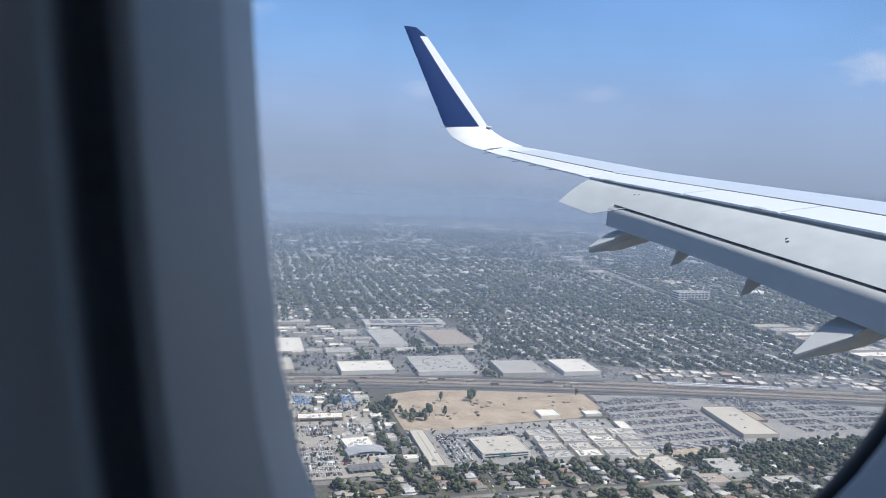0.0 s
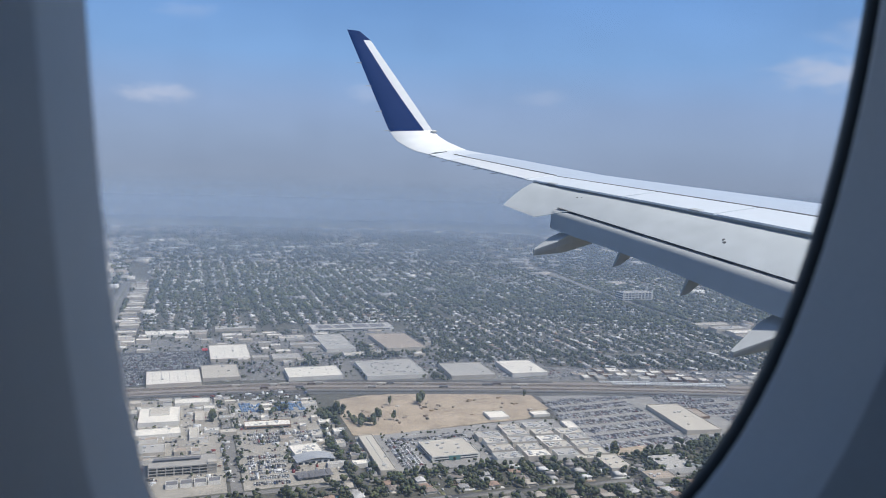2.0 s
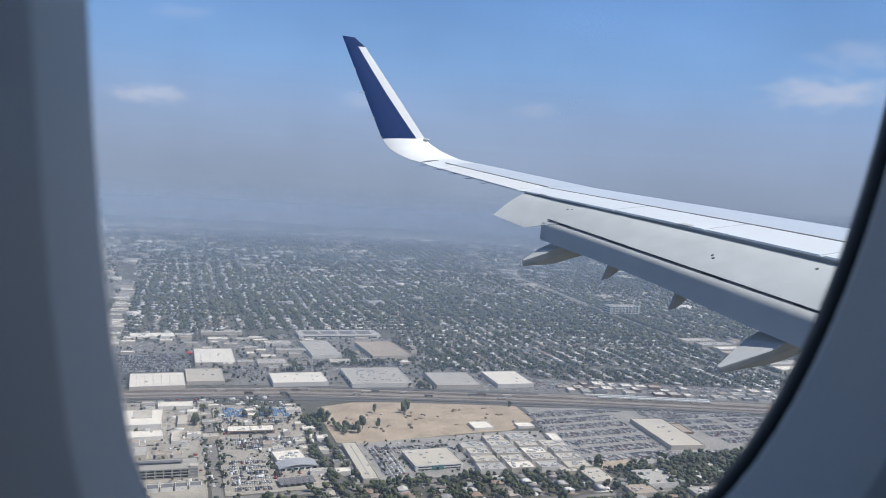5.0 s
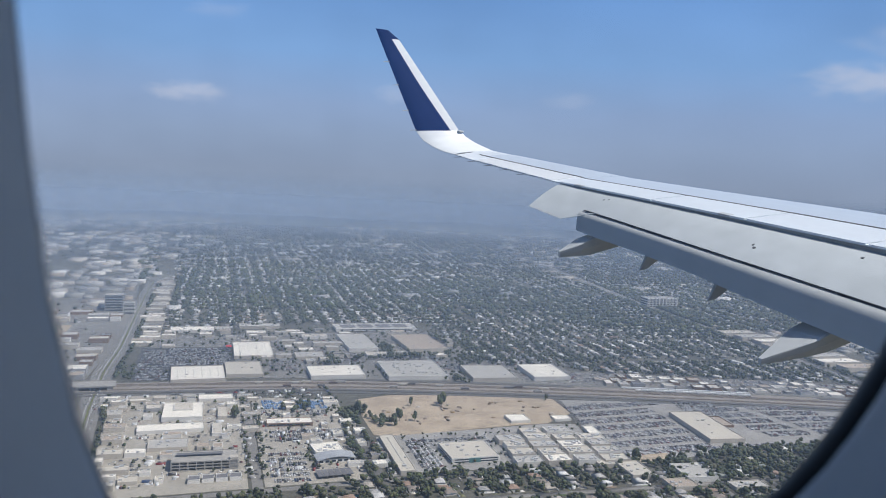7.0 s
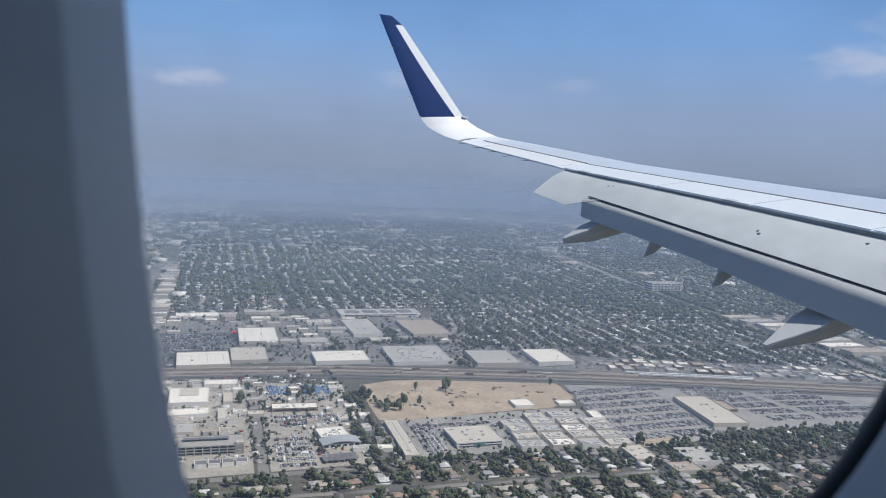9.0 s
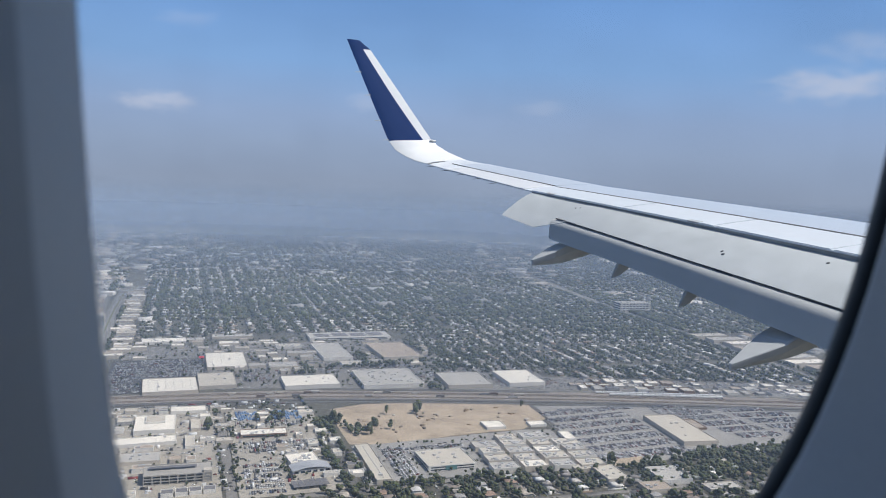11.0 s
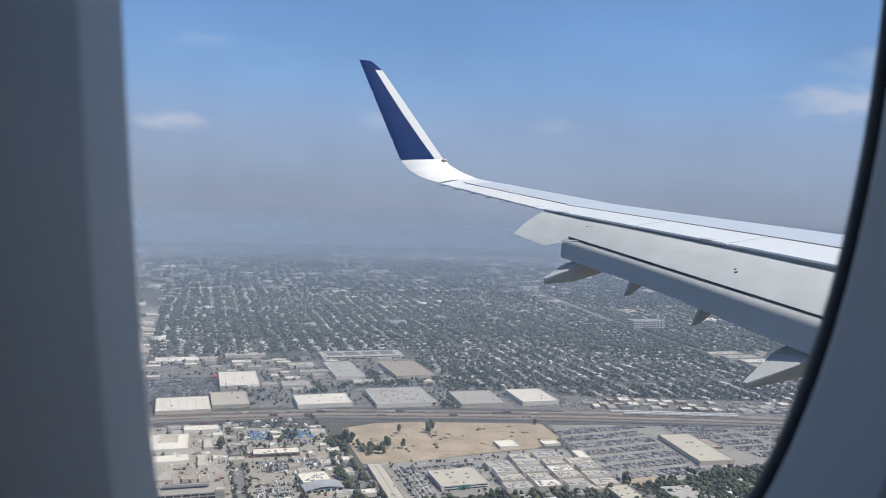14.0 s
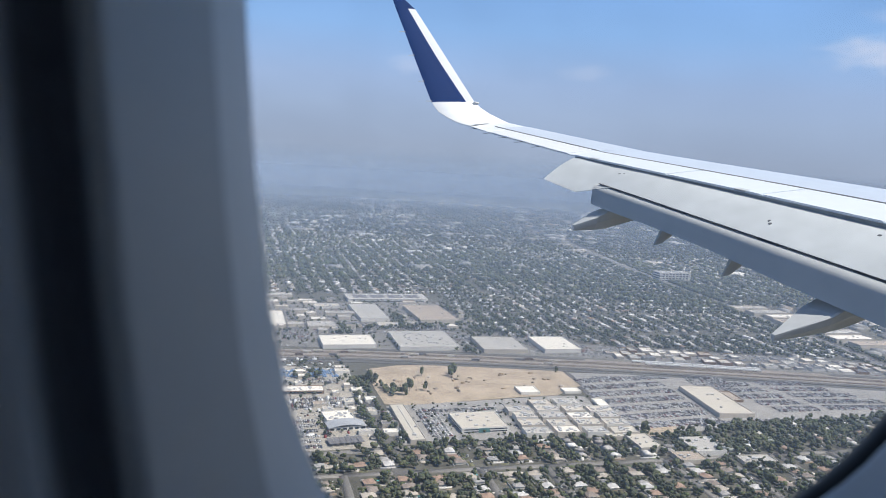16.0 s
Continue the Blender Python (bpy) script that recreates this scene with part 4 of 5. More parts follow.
# ---- many small things as joined meshes ----
def scatter(name, verts, faces, places, material, label, category, mats=None, fmat=None):
    """One mesh of many copies of a small form. places: rows of x, y, z, turn, sx, sy, sz."""
    V, P = np.array(verts, float), np.array(places, float)
    c, s = np.cos(P[:, 3])[:, None], np.sin(P[:, 3])[:, None]
    X, Y, Z = V[None, :, 0] * P[:, 4:5], V[None, :, 1] * P[:, 5:6], V[None, :, 2] * P[:, 6:7]
    lift = 122.0 * (np.maximum(0.0, np.hypot(P[:, 0:1] + OX, P[:, 1:2]) - 2500.0) / 2350.0) ** 1.7
    out = np.stack([X * c - Y * s + P[:, 0:1] + OX, X * s + Y * c + P[:, 1:2], Z + P[:, 2:3] + lift], -1).reshape(-1, 3)
    nv, n = len(V), len(P)
    sizes = np.array([len(f) for f in faces])
    loops = np.concatenate([np.array(f) for f in faces])
    allv = (loops[None, :] + (np.arange(n) * nv)[:, None]).ravel()
    tot = np.tile(sizes, n)
    start = np.concatenate([[0], np.cumsum(tot)[:-1]])
    me = bpy.data.meshes.new(name)
    me.vertices.add(len(out))
    me.vertices.foreach_set("co", out.astype(np.float32).ravel())
    me.loops.add(len(allv))
    me.loops.foreach_set("vertex_index", allv.astype(np.int32))
    me.polygons.add(len(tot))
    me.polygons.foreach_set("loop_start", start.astype(np.int32))
    for m in (mats or [material]):
        me.materials.append(m)
    if fmat is not None:
        me.polygons.foreach_set("material_index", np.tile(np.array(fmat, np.int32), n))
    me.update(calc_edges=True)
    return tagged(new(name, me), label, category, kind="stuff")


def hip(over=0.08, ridge=0.35):
    """Hip roof over a unit plan, from height 0 to 1."""
    a, r = 0.5 + over, ridge / 2
    return [(-a, -a, 0), (a, -a, 0), (a, a, 0), (-a, a, 0), (-r, 0, 1), (r, 0, 1)], [(0, 1, 5, 4), (1, 2, 5), (2, 3, 4, 5), (3, 0, 4), (3, 2, 1, 0)]


WALLBOX = ([(-.5, -.5, 0), (.5, -.5, 0), (.5, .5, 0), (-.5, .5, 0), (-.5, -.5, 1), (.5, -.5, 1), (.5, .5, 1), (-.5, .5, 1)], [(0, 1, 5, 4), (1, 2, 6, 5), (2, 3, 7, 6), (3, 0, 4, 7)])
M_HROOF = palette("house_roofs", [(0.33, 0.32, 0.31), (0.46, 0.40, 0.34), (0.24, 0.23, 0.22), (0.50, 0.48, 0.46), (0.32, 0.23, 0.18), (0.36, 0.35, 0.35), (0.50, 0.47, 0.43), (0.70, 0.69, 0.67), (0.27, 0.26, 0.25), (0.42, 0.40, 0.39), (0.32, 0.31, 0.30), (0.23, 0.25, 0.23), (0.28, 0.26, 0.25), (0.78, 0.76, 0.73), (0.74, 0.73, 0.72), (0.62, 0.60, 0.57)])
M_HWALL = palette("house_walls", [(0.62, 0.58, 0.52), (0.50, 0.44, 0.37), (0.66, 0.64, 0.62), (0.40, 0.38, 0.36)])
M_LEAF = palette("tree_foliage", [(0.040, 0.056, 0.040), (0.056, 0.071, 0.042), (0.078, 0.092, 0.048), (0.047, 0.062, 0.040), (0.085, 0.086, 0.050), (0.052, 0.064, 0.042), (0.10, 0.10, 0.06), (0.032, 0.044, 0.032), (0.075, 0.10, 0.04), (0.11, 0.12, 0.055)], 0.85, 0.35, 0.8)
M_TRUNK = surface("tree_bark", (0.12, 0.09, 0.07), 0.9, vary=0.2, fine=3, coarse=0.3)


def in_view(x, y):
    a = math.degrees(math.atan2(x + OX, y))
    return -16 < a < 56


def suburb(x, y):
    """True where one-family houses stand."""
    if abs(y - rail_y(x)) < 75:
        return False
    if abs(x - diag_x(y)) < 26 or abs(x - main_x(y)) < 30:
        return False
    if y < rail_y(x):
        if x < -50:
            return False
        if x < 575:
            return y < 842
        if x < 1215:
            return y < (815 if x < 720 else 850 if x < 900 else 850 if x < 1100 else 880)
        return x > 1265 and y < 707
    if x < main_x(y) + 70:
        return y > 2530 and x > -55
    if x < 615:
        return y > 1770 - 0.02 * x
    if x < 755:
        return y > 1345
    if x < diag_x(y) - 20:
        return y > rail_y(x) + 150
    if x < diag_x(y) + 190:
        return y > 1605
    return y > rail_y(x) + 120


houses, trees = [], []


def y_far(y):
    return y > 1500


BLOCK_U, BLOCK_V = 76.0, 200.0
ang = radians(TILT)
cu, su = math.cos(ang), math.sin(ang)
for iu in range(-26, 80):
    for iv in range(2, 29):
        u0, v0 = iu * BLOCK_U, iv * BLOCK_V
        gx, gy = u0 * cu - v0 * su, u0 * su + v0 * cu
        r = math.hypot(gx + OX, gy)
        if r > 4700 or r < 560 or not in_view(gx, gy):
            continue
        far = r > 2600
        step = 16.0 if not far else 19.0
        wild = float(np.interp(r, [900, 1500, 3200], [3.4, 3.2, 6.0]))
        leafy = float(rng.choice([0.35, 0.7, 1.0, 1.9]))  # some streets are lined with trees, others bare
        cross = math.sin(iu // 3 * 2.3 + iv // 2 * 4.1) > (0.35 if y_far(gy) else 0.75)  # districts whose streets run the other way
        drift = float(rng.normal(0, 3.0))
        plots = []
        for side in (-1, 1):
            for k in range(int((BLOCK_V - 14) / step)):
                plots.append((side * 20.0, 10 + step * (k + 0.5), side, 1))
        if cross:
            plots = [(-38 + step * (k + 0.5), 20 + 40 * row, 1, 0) for row in range(5) for k in range(int(BLOCK_U / step))]
        for pu, pv, side, along in plots:
            u = u0 + pu + drift + rng.normal(0, wild * 0.7)
            v = v0 + pv + rng.normal(0, wild * 0.7)
            x, y = u * cu - v * su, u * su + v * cu
            if suburb(x, y) and rng.random() < 0.93:
                houses.append((x, y, rng.uniform(8, 12.5), rng.uniform(8.5, 15), rng.uniform(2.8, 4.2), ang + rng.choice([0, math.pi / 2]) + rng.normal(0, 0.02), r))
            # street trees and back-garden trees stand in loose rows
            for w, tight, much, big in ((-13, 1.8, 1.0 * leafy, 1.25), (17, 3.0, 1.1 * leafy, 1.15), (10, 5.0, 1.2, 1.0), (-7, 4.0, 0.8, 0.85)):
                for q in range(rng.poisson(much * (2.3 if r < 1150 else 1.75 if not far else 1.1))):
                    g, z = side * w + rng.normal(0, tight + wild * 0.3), rng.uniform(-9, 9)
                    tu, tv = (u + g, v + z) if along else (u + z, v + abs(w) * (1 if w > 0 else -1) + rng.normal(0, tight))
                    tx, ty = tu * cu - tv * su, tu * su + tv * cu
                    if suburb(tx, ty):
                        trees.append((tx, ty, float(rng.uniform(2.0, 4.4)) * big * (1.4 if rng.random() < 0.12 else 1.0), r))
# dense rows of street trees and shade trees
for k in range(1500):
    y = float(rng.uniform(620, 2400))
    for x, sd in ((main_x(y) + 22, 5), (diag_x(y) - 24, 8), (diag_x(y) + 22, 8)):
        if rng.random() < (0.16 if x < 600 else 0.33) and abs(y - rail_y(x)) > 45 and not taken(x, y, 1):
            trees.append((x + rng.normal(0, sd * 0.4), y, rng.uniform(2.5, 5.5), y))
GROVES = [(300, 1110, 14, 12, 22), (318, 1060, 12, 20, 20), (280, 1070, 10, 50, 34), (262, 930, 4, 70, 40), (286, 930, 4, 70, 34), (613, 1432, 60, 60, 90), (479, 1442, 110, 10, 60), (450, 1528, 14, 70, 40), (517, 1251, 14, 40, 26), (598, 846, 9, 9, 14), (760, 842, 90, 14, 110), (960, 845, 120, 12, 80), (640, 830, 30, 12, 30), (400, 850, 160, 5, 90), (700, 790, 90, 40, 120), (860, 800, 90, 40, 90), (-22, 1356, 10, 40, 24), (225, 1170, 30, 60, 14), (126, 1120, 4, 5, 5), (1140, 900, 40, 20, 40), (1190, 960, 20, 14, 16), (-170, 900, 50, 30, 40), (813, 1356, 60, 25, 40), (1080, 860, 60, 20, 46), (1200, 780, 20, 90, 40), (-100, 1150, 8, 60, 16), (326, 1432, 20, 50, 26), (594, 1566, 14, 90, 40)]
for gx, gy, sx, sy, n in GROVES:
    for k in range(n):
        x, y = gx + rng.normal(0, sx * 0.6), gy + rng.normal(0, sy * 0.6)
        if not taken(x, y, 0.5) and abs(y - rail_y(x)) > 34:
            trees.append((x, y, rng.uniform(2.8, 6.0), 1000))
for k in range(420):
    x, y = rng.uniform(-560, -90), rng.uniform(820, 2100)
    if not taken(x, y, 0) and abs(y - rail_y(x)) > 40:
        trees.append((x, y, rng.uniform(2.0, 4.2), 1500))

for k in range(330):
    x, y = rng.uniform(-48, 290), rng.uniform(885, 1250)
    if rng.random() < 0.5:
        x = float(rng.choice([124, 142, 200, 256])) + (y - 860) * 0.06 + rng.normal(0, 2)
    if not taken(x, y, 1):
        trees.append((x, y, rng.uniform(1.6, 3.8), 1000))
for k in range(200):
    x, y = rng.uniform(330, 600), rng.uniform(860, 1000)
    if not taken(x, y, 0.5):
        trees.append((x, y, rng.uniform(1.4, 3.0), 1000))

houses.sort(key=lambda q: q[6])


# filler workshops north of the railway
for k in range(130):
    x, y = float(rng.uniform(10, 700)), float(rng.uniform(1420, 1720))
    if not taken(x, y, 12) and not (y > 1430 and x > 612) and not (-20 < x < 155 and y < 1575):
        r = KINDS[int(rng.integers(len(KINDS)))]
        building("workshop", x, y, float(rng.uniform(14, 30)), float(rng.uniform(12, 22)), float(rng.uniform(4, 7)), r, "tan", f"{WORDS[r]} small workshop among parked cars", "workshop", units=1, group="small workshops")
for k in range(1100):
    x, y = float(rng.uniform(0, 780)), float(rng.uniform(1290, 1740))
    if not taken(x, y, 2) and abs(y - rail_y(x)) > 55 and not (-20 < x < 155 and y < 1575 and rng.random() < 0.9):
        trees.append((x, y, rng.uniform(2.0, 4.6), 1600))

trees.sort(key=lambda q: math.hypot(q[0] + OX, q[1]))


# single houses, the nearest ones
def house_kind(sx, sy, h, rise):
    wv = [(x * sx, y * sy, z * h - 0.3) for x, y, z in WALLBOX[0]] + [(x * sx * 0.5 + sx * 0.5, y * sy * 0.45 - sy * 0.2, z * (h - 0.4) - 0.3) for x, y, z in WALLBOX[0]]
    wf = WALLBOX[1] + [tuple(i + 8 for i in f) for f in WALLBOX[1]]
    hv, hf = hip(0.06, 0.4)
    rv = [(x * sx, y * sy, z * rise + h - 0.35) for x, y, z in hv] + [(x * sx * 0.55 + sx * 0.48, y * sy * 0.5 - sy * 0.2, z * rise * 0.75 + h - 0.75) for x, y, z in hv]
    rf = hf + [tuple(i + 6 for i in f) for f in hf]
    return wv, wf, rv, rf


H_COL = [("grey", (0.33, 0.325, 0.32)), ("tan", (0.42, 0.38, 0.33)), ("brown", (0.25, 0.215, 0.19)), ("terracotta", (0.31, 0.22, 0.17)), ("pale grey", (0.52, 0.51, 0.50))]
H_MAT = [surface("house_roof_" + c.replace(" ", "_"), q, 0.9, vary=0.2, fine=0.6, coarse=0.1) for c, q in H_COL]
H_KINDS = []
for k in range(5):
    wv, wf, rv, rf = house_kind(8.6 + k * 0.7, 10.5 + (k * 7 % 4), 3.0, 1.5 + 0.2 * (k % 3))
    b = base("house", 0, 0, -400)
    link_mesh("wall", wv, wf, (M_W_WHITE, M_W_TAN)[k % 2], b)
    link_mesh("roof", rv, rf, H_MAT[k], b)
    H_KINDS.append(tagged(b, f"one-storey house with a {H_COL[k][0]} hip roof", "house", "houses among the trees"))
N_H = 280
for k, (x, y, sx, sy, h, a, r) in enumerate(houses[:N_H]):
    src, m = H_KINDS[k % 5], pose(x + OX, y, 0, 0, 0, math.degrees(a))
    if k < 5:
        src.matrix_world = m
    else:
        copy_thing(src, m)
if len(houses) > N_H:
    H = np.array(houses[N_H:])
    z0 = np.zeros(len(H))
    wp = np.stack([H[:, 0], H[:, 1], z0 - 0.3, H[:, 5], H[:, 2], H[:, 3], H[:, 4] + 0.3], 1)
    scatter("house_walls", *WALLBOX, wp, M_HWALL, "pale rendered walls of many small houses", "houses")
    rp = np.stack([H[:, 0], H[:, 1], H[:, 4] - 0.1, H[:, 5], H[:, 2], H[:, 3], rng.uniform(1.4, 2.6, len(H))], 1)
    scatter("house_roofs", *hip(), rp, M_HROOF, "grey, tan and red roofs of many small houses", "houses")


# trees
def ico(sub, jitter, seed):
    bm = bmesh.new()
    bmesh.ops.create_icosphere(bm, subdivisions=sub, radius=1.0)
    g = np.random.default_rng(seed)
    v = [tuple(np.array(q.co) * (1 + g.normal(0, jitter))) for q in bm.verts]
    f = [tuple(i.index for i in q.verts) for q in bm.faces]
    bm.free()
    return v, f


def clump_tree(n, spread, seed, sub=1, jitter=0.16):
    """A crown of uneven clumps; unit radius, centred at height 1."""
    g = np.random.default_rng(seed)
    V, F = [], []
    for k in range(n):
        d = g.normal(0, 1, 3)
        d /= np.linalg.norm(d)
        c = d * spread * g.uniform(0.5, 1.0) * np.array([1, 1, 0.75]) if k else np.zeros(3)
        r = g.uniform(0.38, 0.62) if k else 0.62
        v, f = ico(sub, jitter, seed * 50 + k)
        o = len(V)
        V += [(x * r + c[0], y * r + c[1], z * r * 0.85 + c[2] + 1.0) for x, y, z in v]
        F += [tuple(i + o for i in q) for q in f]
    return V, F


def trunk_mesh():
    loops = []
    for z, r in ((0, 0.11), (0.3, 0.075), (0.7, 0.06), (1.1, 0.03)):
        loops.append([(r * math.cos(a), r * math.sin(a), z) for a in (0, 1.26, 2.51, 3.77, 5.03)])
    v, f = rings(loops, cap=True)
    for s in range(3):
        a = s * 2.1
        o = len(v)
        v += [(0.03, 0, 0.5), (-0.03, 0.02, 0.5), (0, -0.03, 0.56), (0.5 * math.cos(a), 0.5 * math.sin(a), 1.05)]
        f += [(o, o + 1, o + 3), (o + 1, o + 2, o + 3), (o + 2, o, o + 3)]
    return v, f


T_KINDS = []
for k in range(5):
    b = base("tree", 0, 0, -400)
    v, f = trunk_mesh()
    link_mesh("trunk", v, f, M_TRUNK, b)
    v, f = clump_tree(11, 0.72, 11 + k)
    link_mesh("crown", v, f, M_LEAF, b, smooth=False)
    T_KINDS.append(tagged(b, "broad green shade tree with a clumped crown", "tree", "shade trees"))
BIG = [(388, 1130, 7), (432, 1122, 8), (440, 1132, 9), (350, 1060, 9), (338, 1042, 8), (372, 1058, 7), (300, 1105, 9), (128, 1117, 9), (600, 845, 9), (612, 1122, 5)]
picked = [(x, y, s, 0) for x, y, s in BIG] + trees[:230]
for k, (x, y, s, r) in enumerate(picked):
    src = T_KINDS[k % 5]
    q = Matrix.Translation((x + OX, y, 0)) @ Matrix.Rotation(k * 1.7, 4, "Z")
    if k < 5:
        src.matrix_world = q
        src.scale = (s * 0.62, s * 0.62, s * 1.25)
        ob = src
    else:
        ob = copy_thing(src, q)
        ob.scale = (s * 0.62, s * 0.62, s * 1.25) if k < len(BIG) else (s, s, s * (0.9 + 0.3 * ((k * 7) % 5) / 4))
rest = trees[230:]
near_t = [t for t in rest if math.hypot(t[0], t[1]) < 2000]
far_t = [t for t in rest if math.hypot(t[0], t[1]) >= 2000]
for k in range(3):
    sel = near_t[k::3]
    v, f = clump_tree(5, 0.6, 30 + k, 0 if False else 1, 0.2)
    P = [(x, y, 0.2 * s, rng.uniform(0, 6.28), s * rng.uniform(0.85, 1.15), s * rng.uniform(0.85, 1.15), s * rng.uniform(0.7, 1.15)) for x, y, s, r in sel]
    scatter("trees", v, f, P, M_LEAF, "many green garden and street trees", "trees")
for k in range(2):
    sel = far_t[k::2]
    bmv, bmf = ico(1, 0.28, 70 + k)
    bmv = [(x, y, z * 0.9 + 0.9) for x, y, z in bmv]
    P = [(x, y, 0, rng.uniform(0, 6.28), s * rng.uniform(0.9, 1.5), s * rng.uniform(0.9, 1.5), s * rng.uniform(0.8, 1.2)) for x, y, s, r in sel]
    scatter("distant_trees", bmv, bmf, P, M_LEAF, "distant green trees among roofs", "trees")

# woods and roofs of the far plain
P = []
for k in range(6000):
    r, a = 3000 + 1800 * rng.random() ** 0.6, radians(rng.uniform(-16, 56))
    s = rng.uniform(2.5, 6)
    P.append((r * math.sin(a) - OX, r * math.cos(a), 0, rng.uniform(0, 6.28), s * rng.uniform(1, 2.4), s, s * 0.8))
scatter("far_trees", *ico(1, 0.25, 90), P, M_LEAF, "dark tree belts on the far plain", "trees")

# streets of the housing grid, one mesh
SV = [(-.5, -.5, 0), (.5, -.5, 0), (.5, .5, 0), (-.5, .5, 0), (-.5, -.5, -1), (.5, -.5, -1), (.5, .5, -1), (-.5, .5, -1)]
SF = [(0, 1, 2, 3), (0, 4, 5, 1), (1, 5, 6, 2), (2, 6, 7, 3), (3, 7, 4, 0)]
P = []
for iu in range(-26, 80):
    for iv in range(2, 26):
        u, v = iu * BLOCK_U, (iv + 0.5) * BLOCK_V
        x, y = u * cu - v * su, u * su + v * cu
        if math.hypot(x, y) < 1700 and in_view(x, y) and suburb(x, y) and suburb(x + 10, y + 90) and suburb(x - 10, y - 85):
            P.append((x, y, 0.25, ang, 9.5, BLOCK_V, 0.5))
        u, v = (iu + 0.5) * BLOCK_U, iv * BLOCK_V
        x, y = u * cu - v * su, u * su + v * cu
        if math.hypot(x, y) < 1700 and in_view(x, y) and suburb(x, y) and suburb(x + 44, y) and suburb(x - 44, y):
            P.append((x, y, 0.21, ang, BLOCK_U, 9.0, 0.5))
scatter("residential_streets", SV, SF, P, M_LOT, "grey asphalt grid of residential streets", "streets")

# far commercial roofs
P = []
for k in range(950):
    x, y = rng.uniform(-900, 500), rng.uniform(2000, 4700)
    if in_view(x, y) and x < main_x(min(y, 2600)) + 60 + (y - 2600) * 0.03 and not taken(x, y, 20) and abs(x - main_x(y)) > 32:
        P.append((x, y, 0, ang, rng.uniform(20, 55), rng.uniform(18, 40), rng.uniform(5, 10)))
for k in range(260):
    x, y = rng.uniform(-300, 3600), rng.uniform(2000, 4700)
    if in_view(x, y):
        P.append((x, y, 0, ang, rng.uniform(20, 70), rng.uniform(16, 40), rng.uniform(5, 10)))
for k in range(2600):
    r, a = 3100 + 1680 * rng.random() ** 0.6, radians(rng.uniform(-16, 56))
    if math.sin(r * 0.004 + a * 9) + math.sin(a * 31) > -0.4:
        P.append((r * math.sin(a) - OX, r * math.cos(a), 0, ang, rng.uniform(18, 60), rng.uniform(12, 34), rng.uniform(4, 8)))
for k in range(60):
    y = 3050 + rng.normal(0, 60)
    x = rng.uniform(0, 2600)
    P.append((x, y - 0.12 * x, 0, ang, rng.uniform(20, 60), rng.uniform(16, 30), 7))
for k in range(420):
    x, y = rng.uniform(1265, 2050), rng.uniform(620, 1580)
    if x > diag_x(y) + 24 and not taken(x, y, 22) and abs(y - rail_y(x)) > 55:
        P.append((x, y, 0, ang, rng.uniform(16, 44), rng.uniform(14, 26), rng.uniform(4, 8)))
M_CROOF = palette("commercial_roofs", [(0.62, 0.60, 0.56), (0.36, 0.355, 0.35), (0.48, 0.45, 0.41), (0.28, 0.28, 0.28), (0.72, 0.70, 0.66), (0.38, 0.33, 0.28), (0.32, 0.32, 0.31)])
scatter("distant_buildings", WALLBOX[0], WALLBOX[1] + [(4, 5, 6, 7)], P, M_CROOF, "distant pale flat-roofed buildings", "buildings")

# ---- cars ----
CAR_V = [(-.9, -2.2, .35), (.9, -2.2, .35), (.9, 2.2, .35), (-.9, 2.2, .35), (-.9, -2.2, .8), (.9, -2.2, .8), (.9, 2.2, .85), (-.9, 2.2, .85), (-.85, -1.2, .9), (.85, -1.2, .9), (.85, 1.5, .92), (-.85, 1.5, .92), (-.68, -.45, 1.42), (.68, -.45, 1.42), (.68, .95, 1.42), (-.68, .95, 1.42)]
CAR_F = [(0, 1, 5, 4), (1, 2, 6, 5), (2, 3, 7, 6), (3, 0, 4, 7), (4, 5, 9, 8), (5, 6, 10, 9), (6, 7, 11, 10), (7, 4, 8, 11), (8, 9, 13, 12), (9, 10, 14, 13), (10, 11, 15, 14), (11, 8, 12, 15), (12, 13, 14, 15), (3, 2, 1, 0)]
CAR_M = [0, 0, 0, 0, 0, 0, 0, 0, 1, 1, 1, 1, 0, 0]
M_CARS = palette("car_paints", [(0.70, 0.71, 0.72), (0.78, 0.78, 0.78), (0.03, 0.03, 0.035), (0.62, 0.63, 0.65), (0.10, 0.10, 0.11), (0.80, 0.80, 0.80), (0.75, 0.75, 0.74), (0.06, 0.07, 0.10), (0.28, 0.29, 0.30), (0.20, 0.04, 0.04), (0.04, 0.07, 0.15), (0.7, 0.7, 0.7), (0.05, 0.05, 0.055), (0.6, 0.6, 0.6), (0.75, 0.74, 0.70), (0.30, 0.29, 0.28), (0.55, 0.54, 0.52), (0.12, 0.12, 0.125)], 0.35, 0.05, 1.0)
M_CAR_GLASS = surface("car_glass", (0.06, 0.062, 0.065), 0.35, vary=0.1, fine=1, coarse=0.2)
cars = []


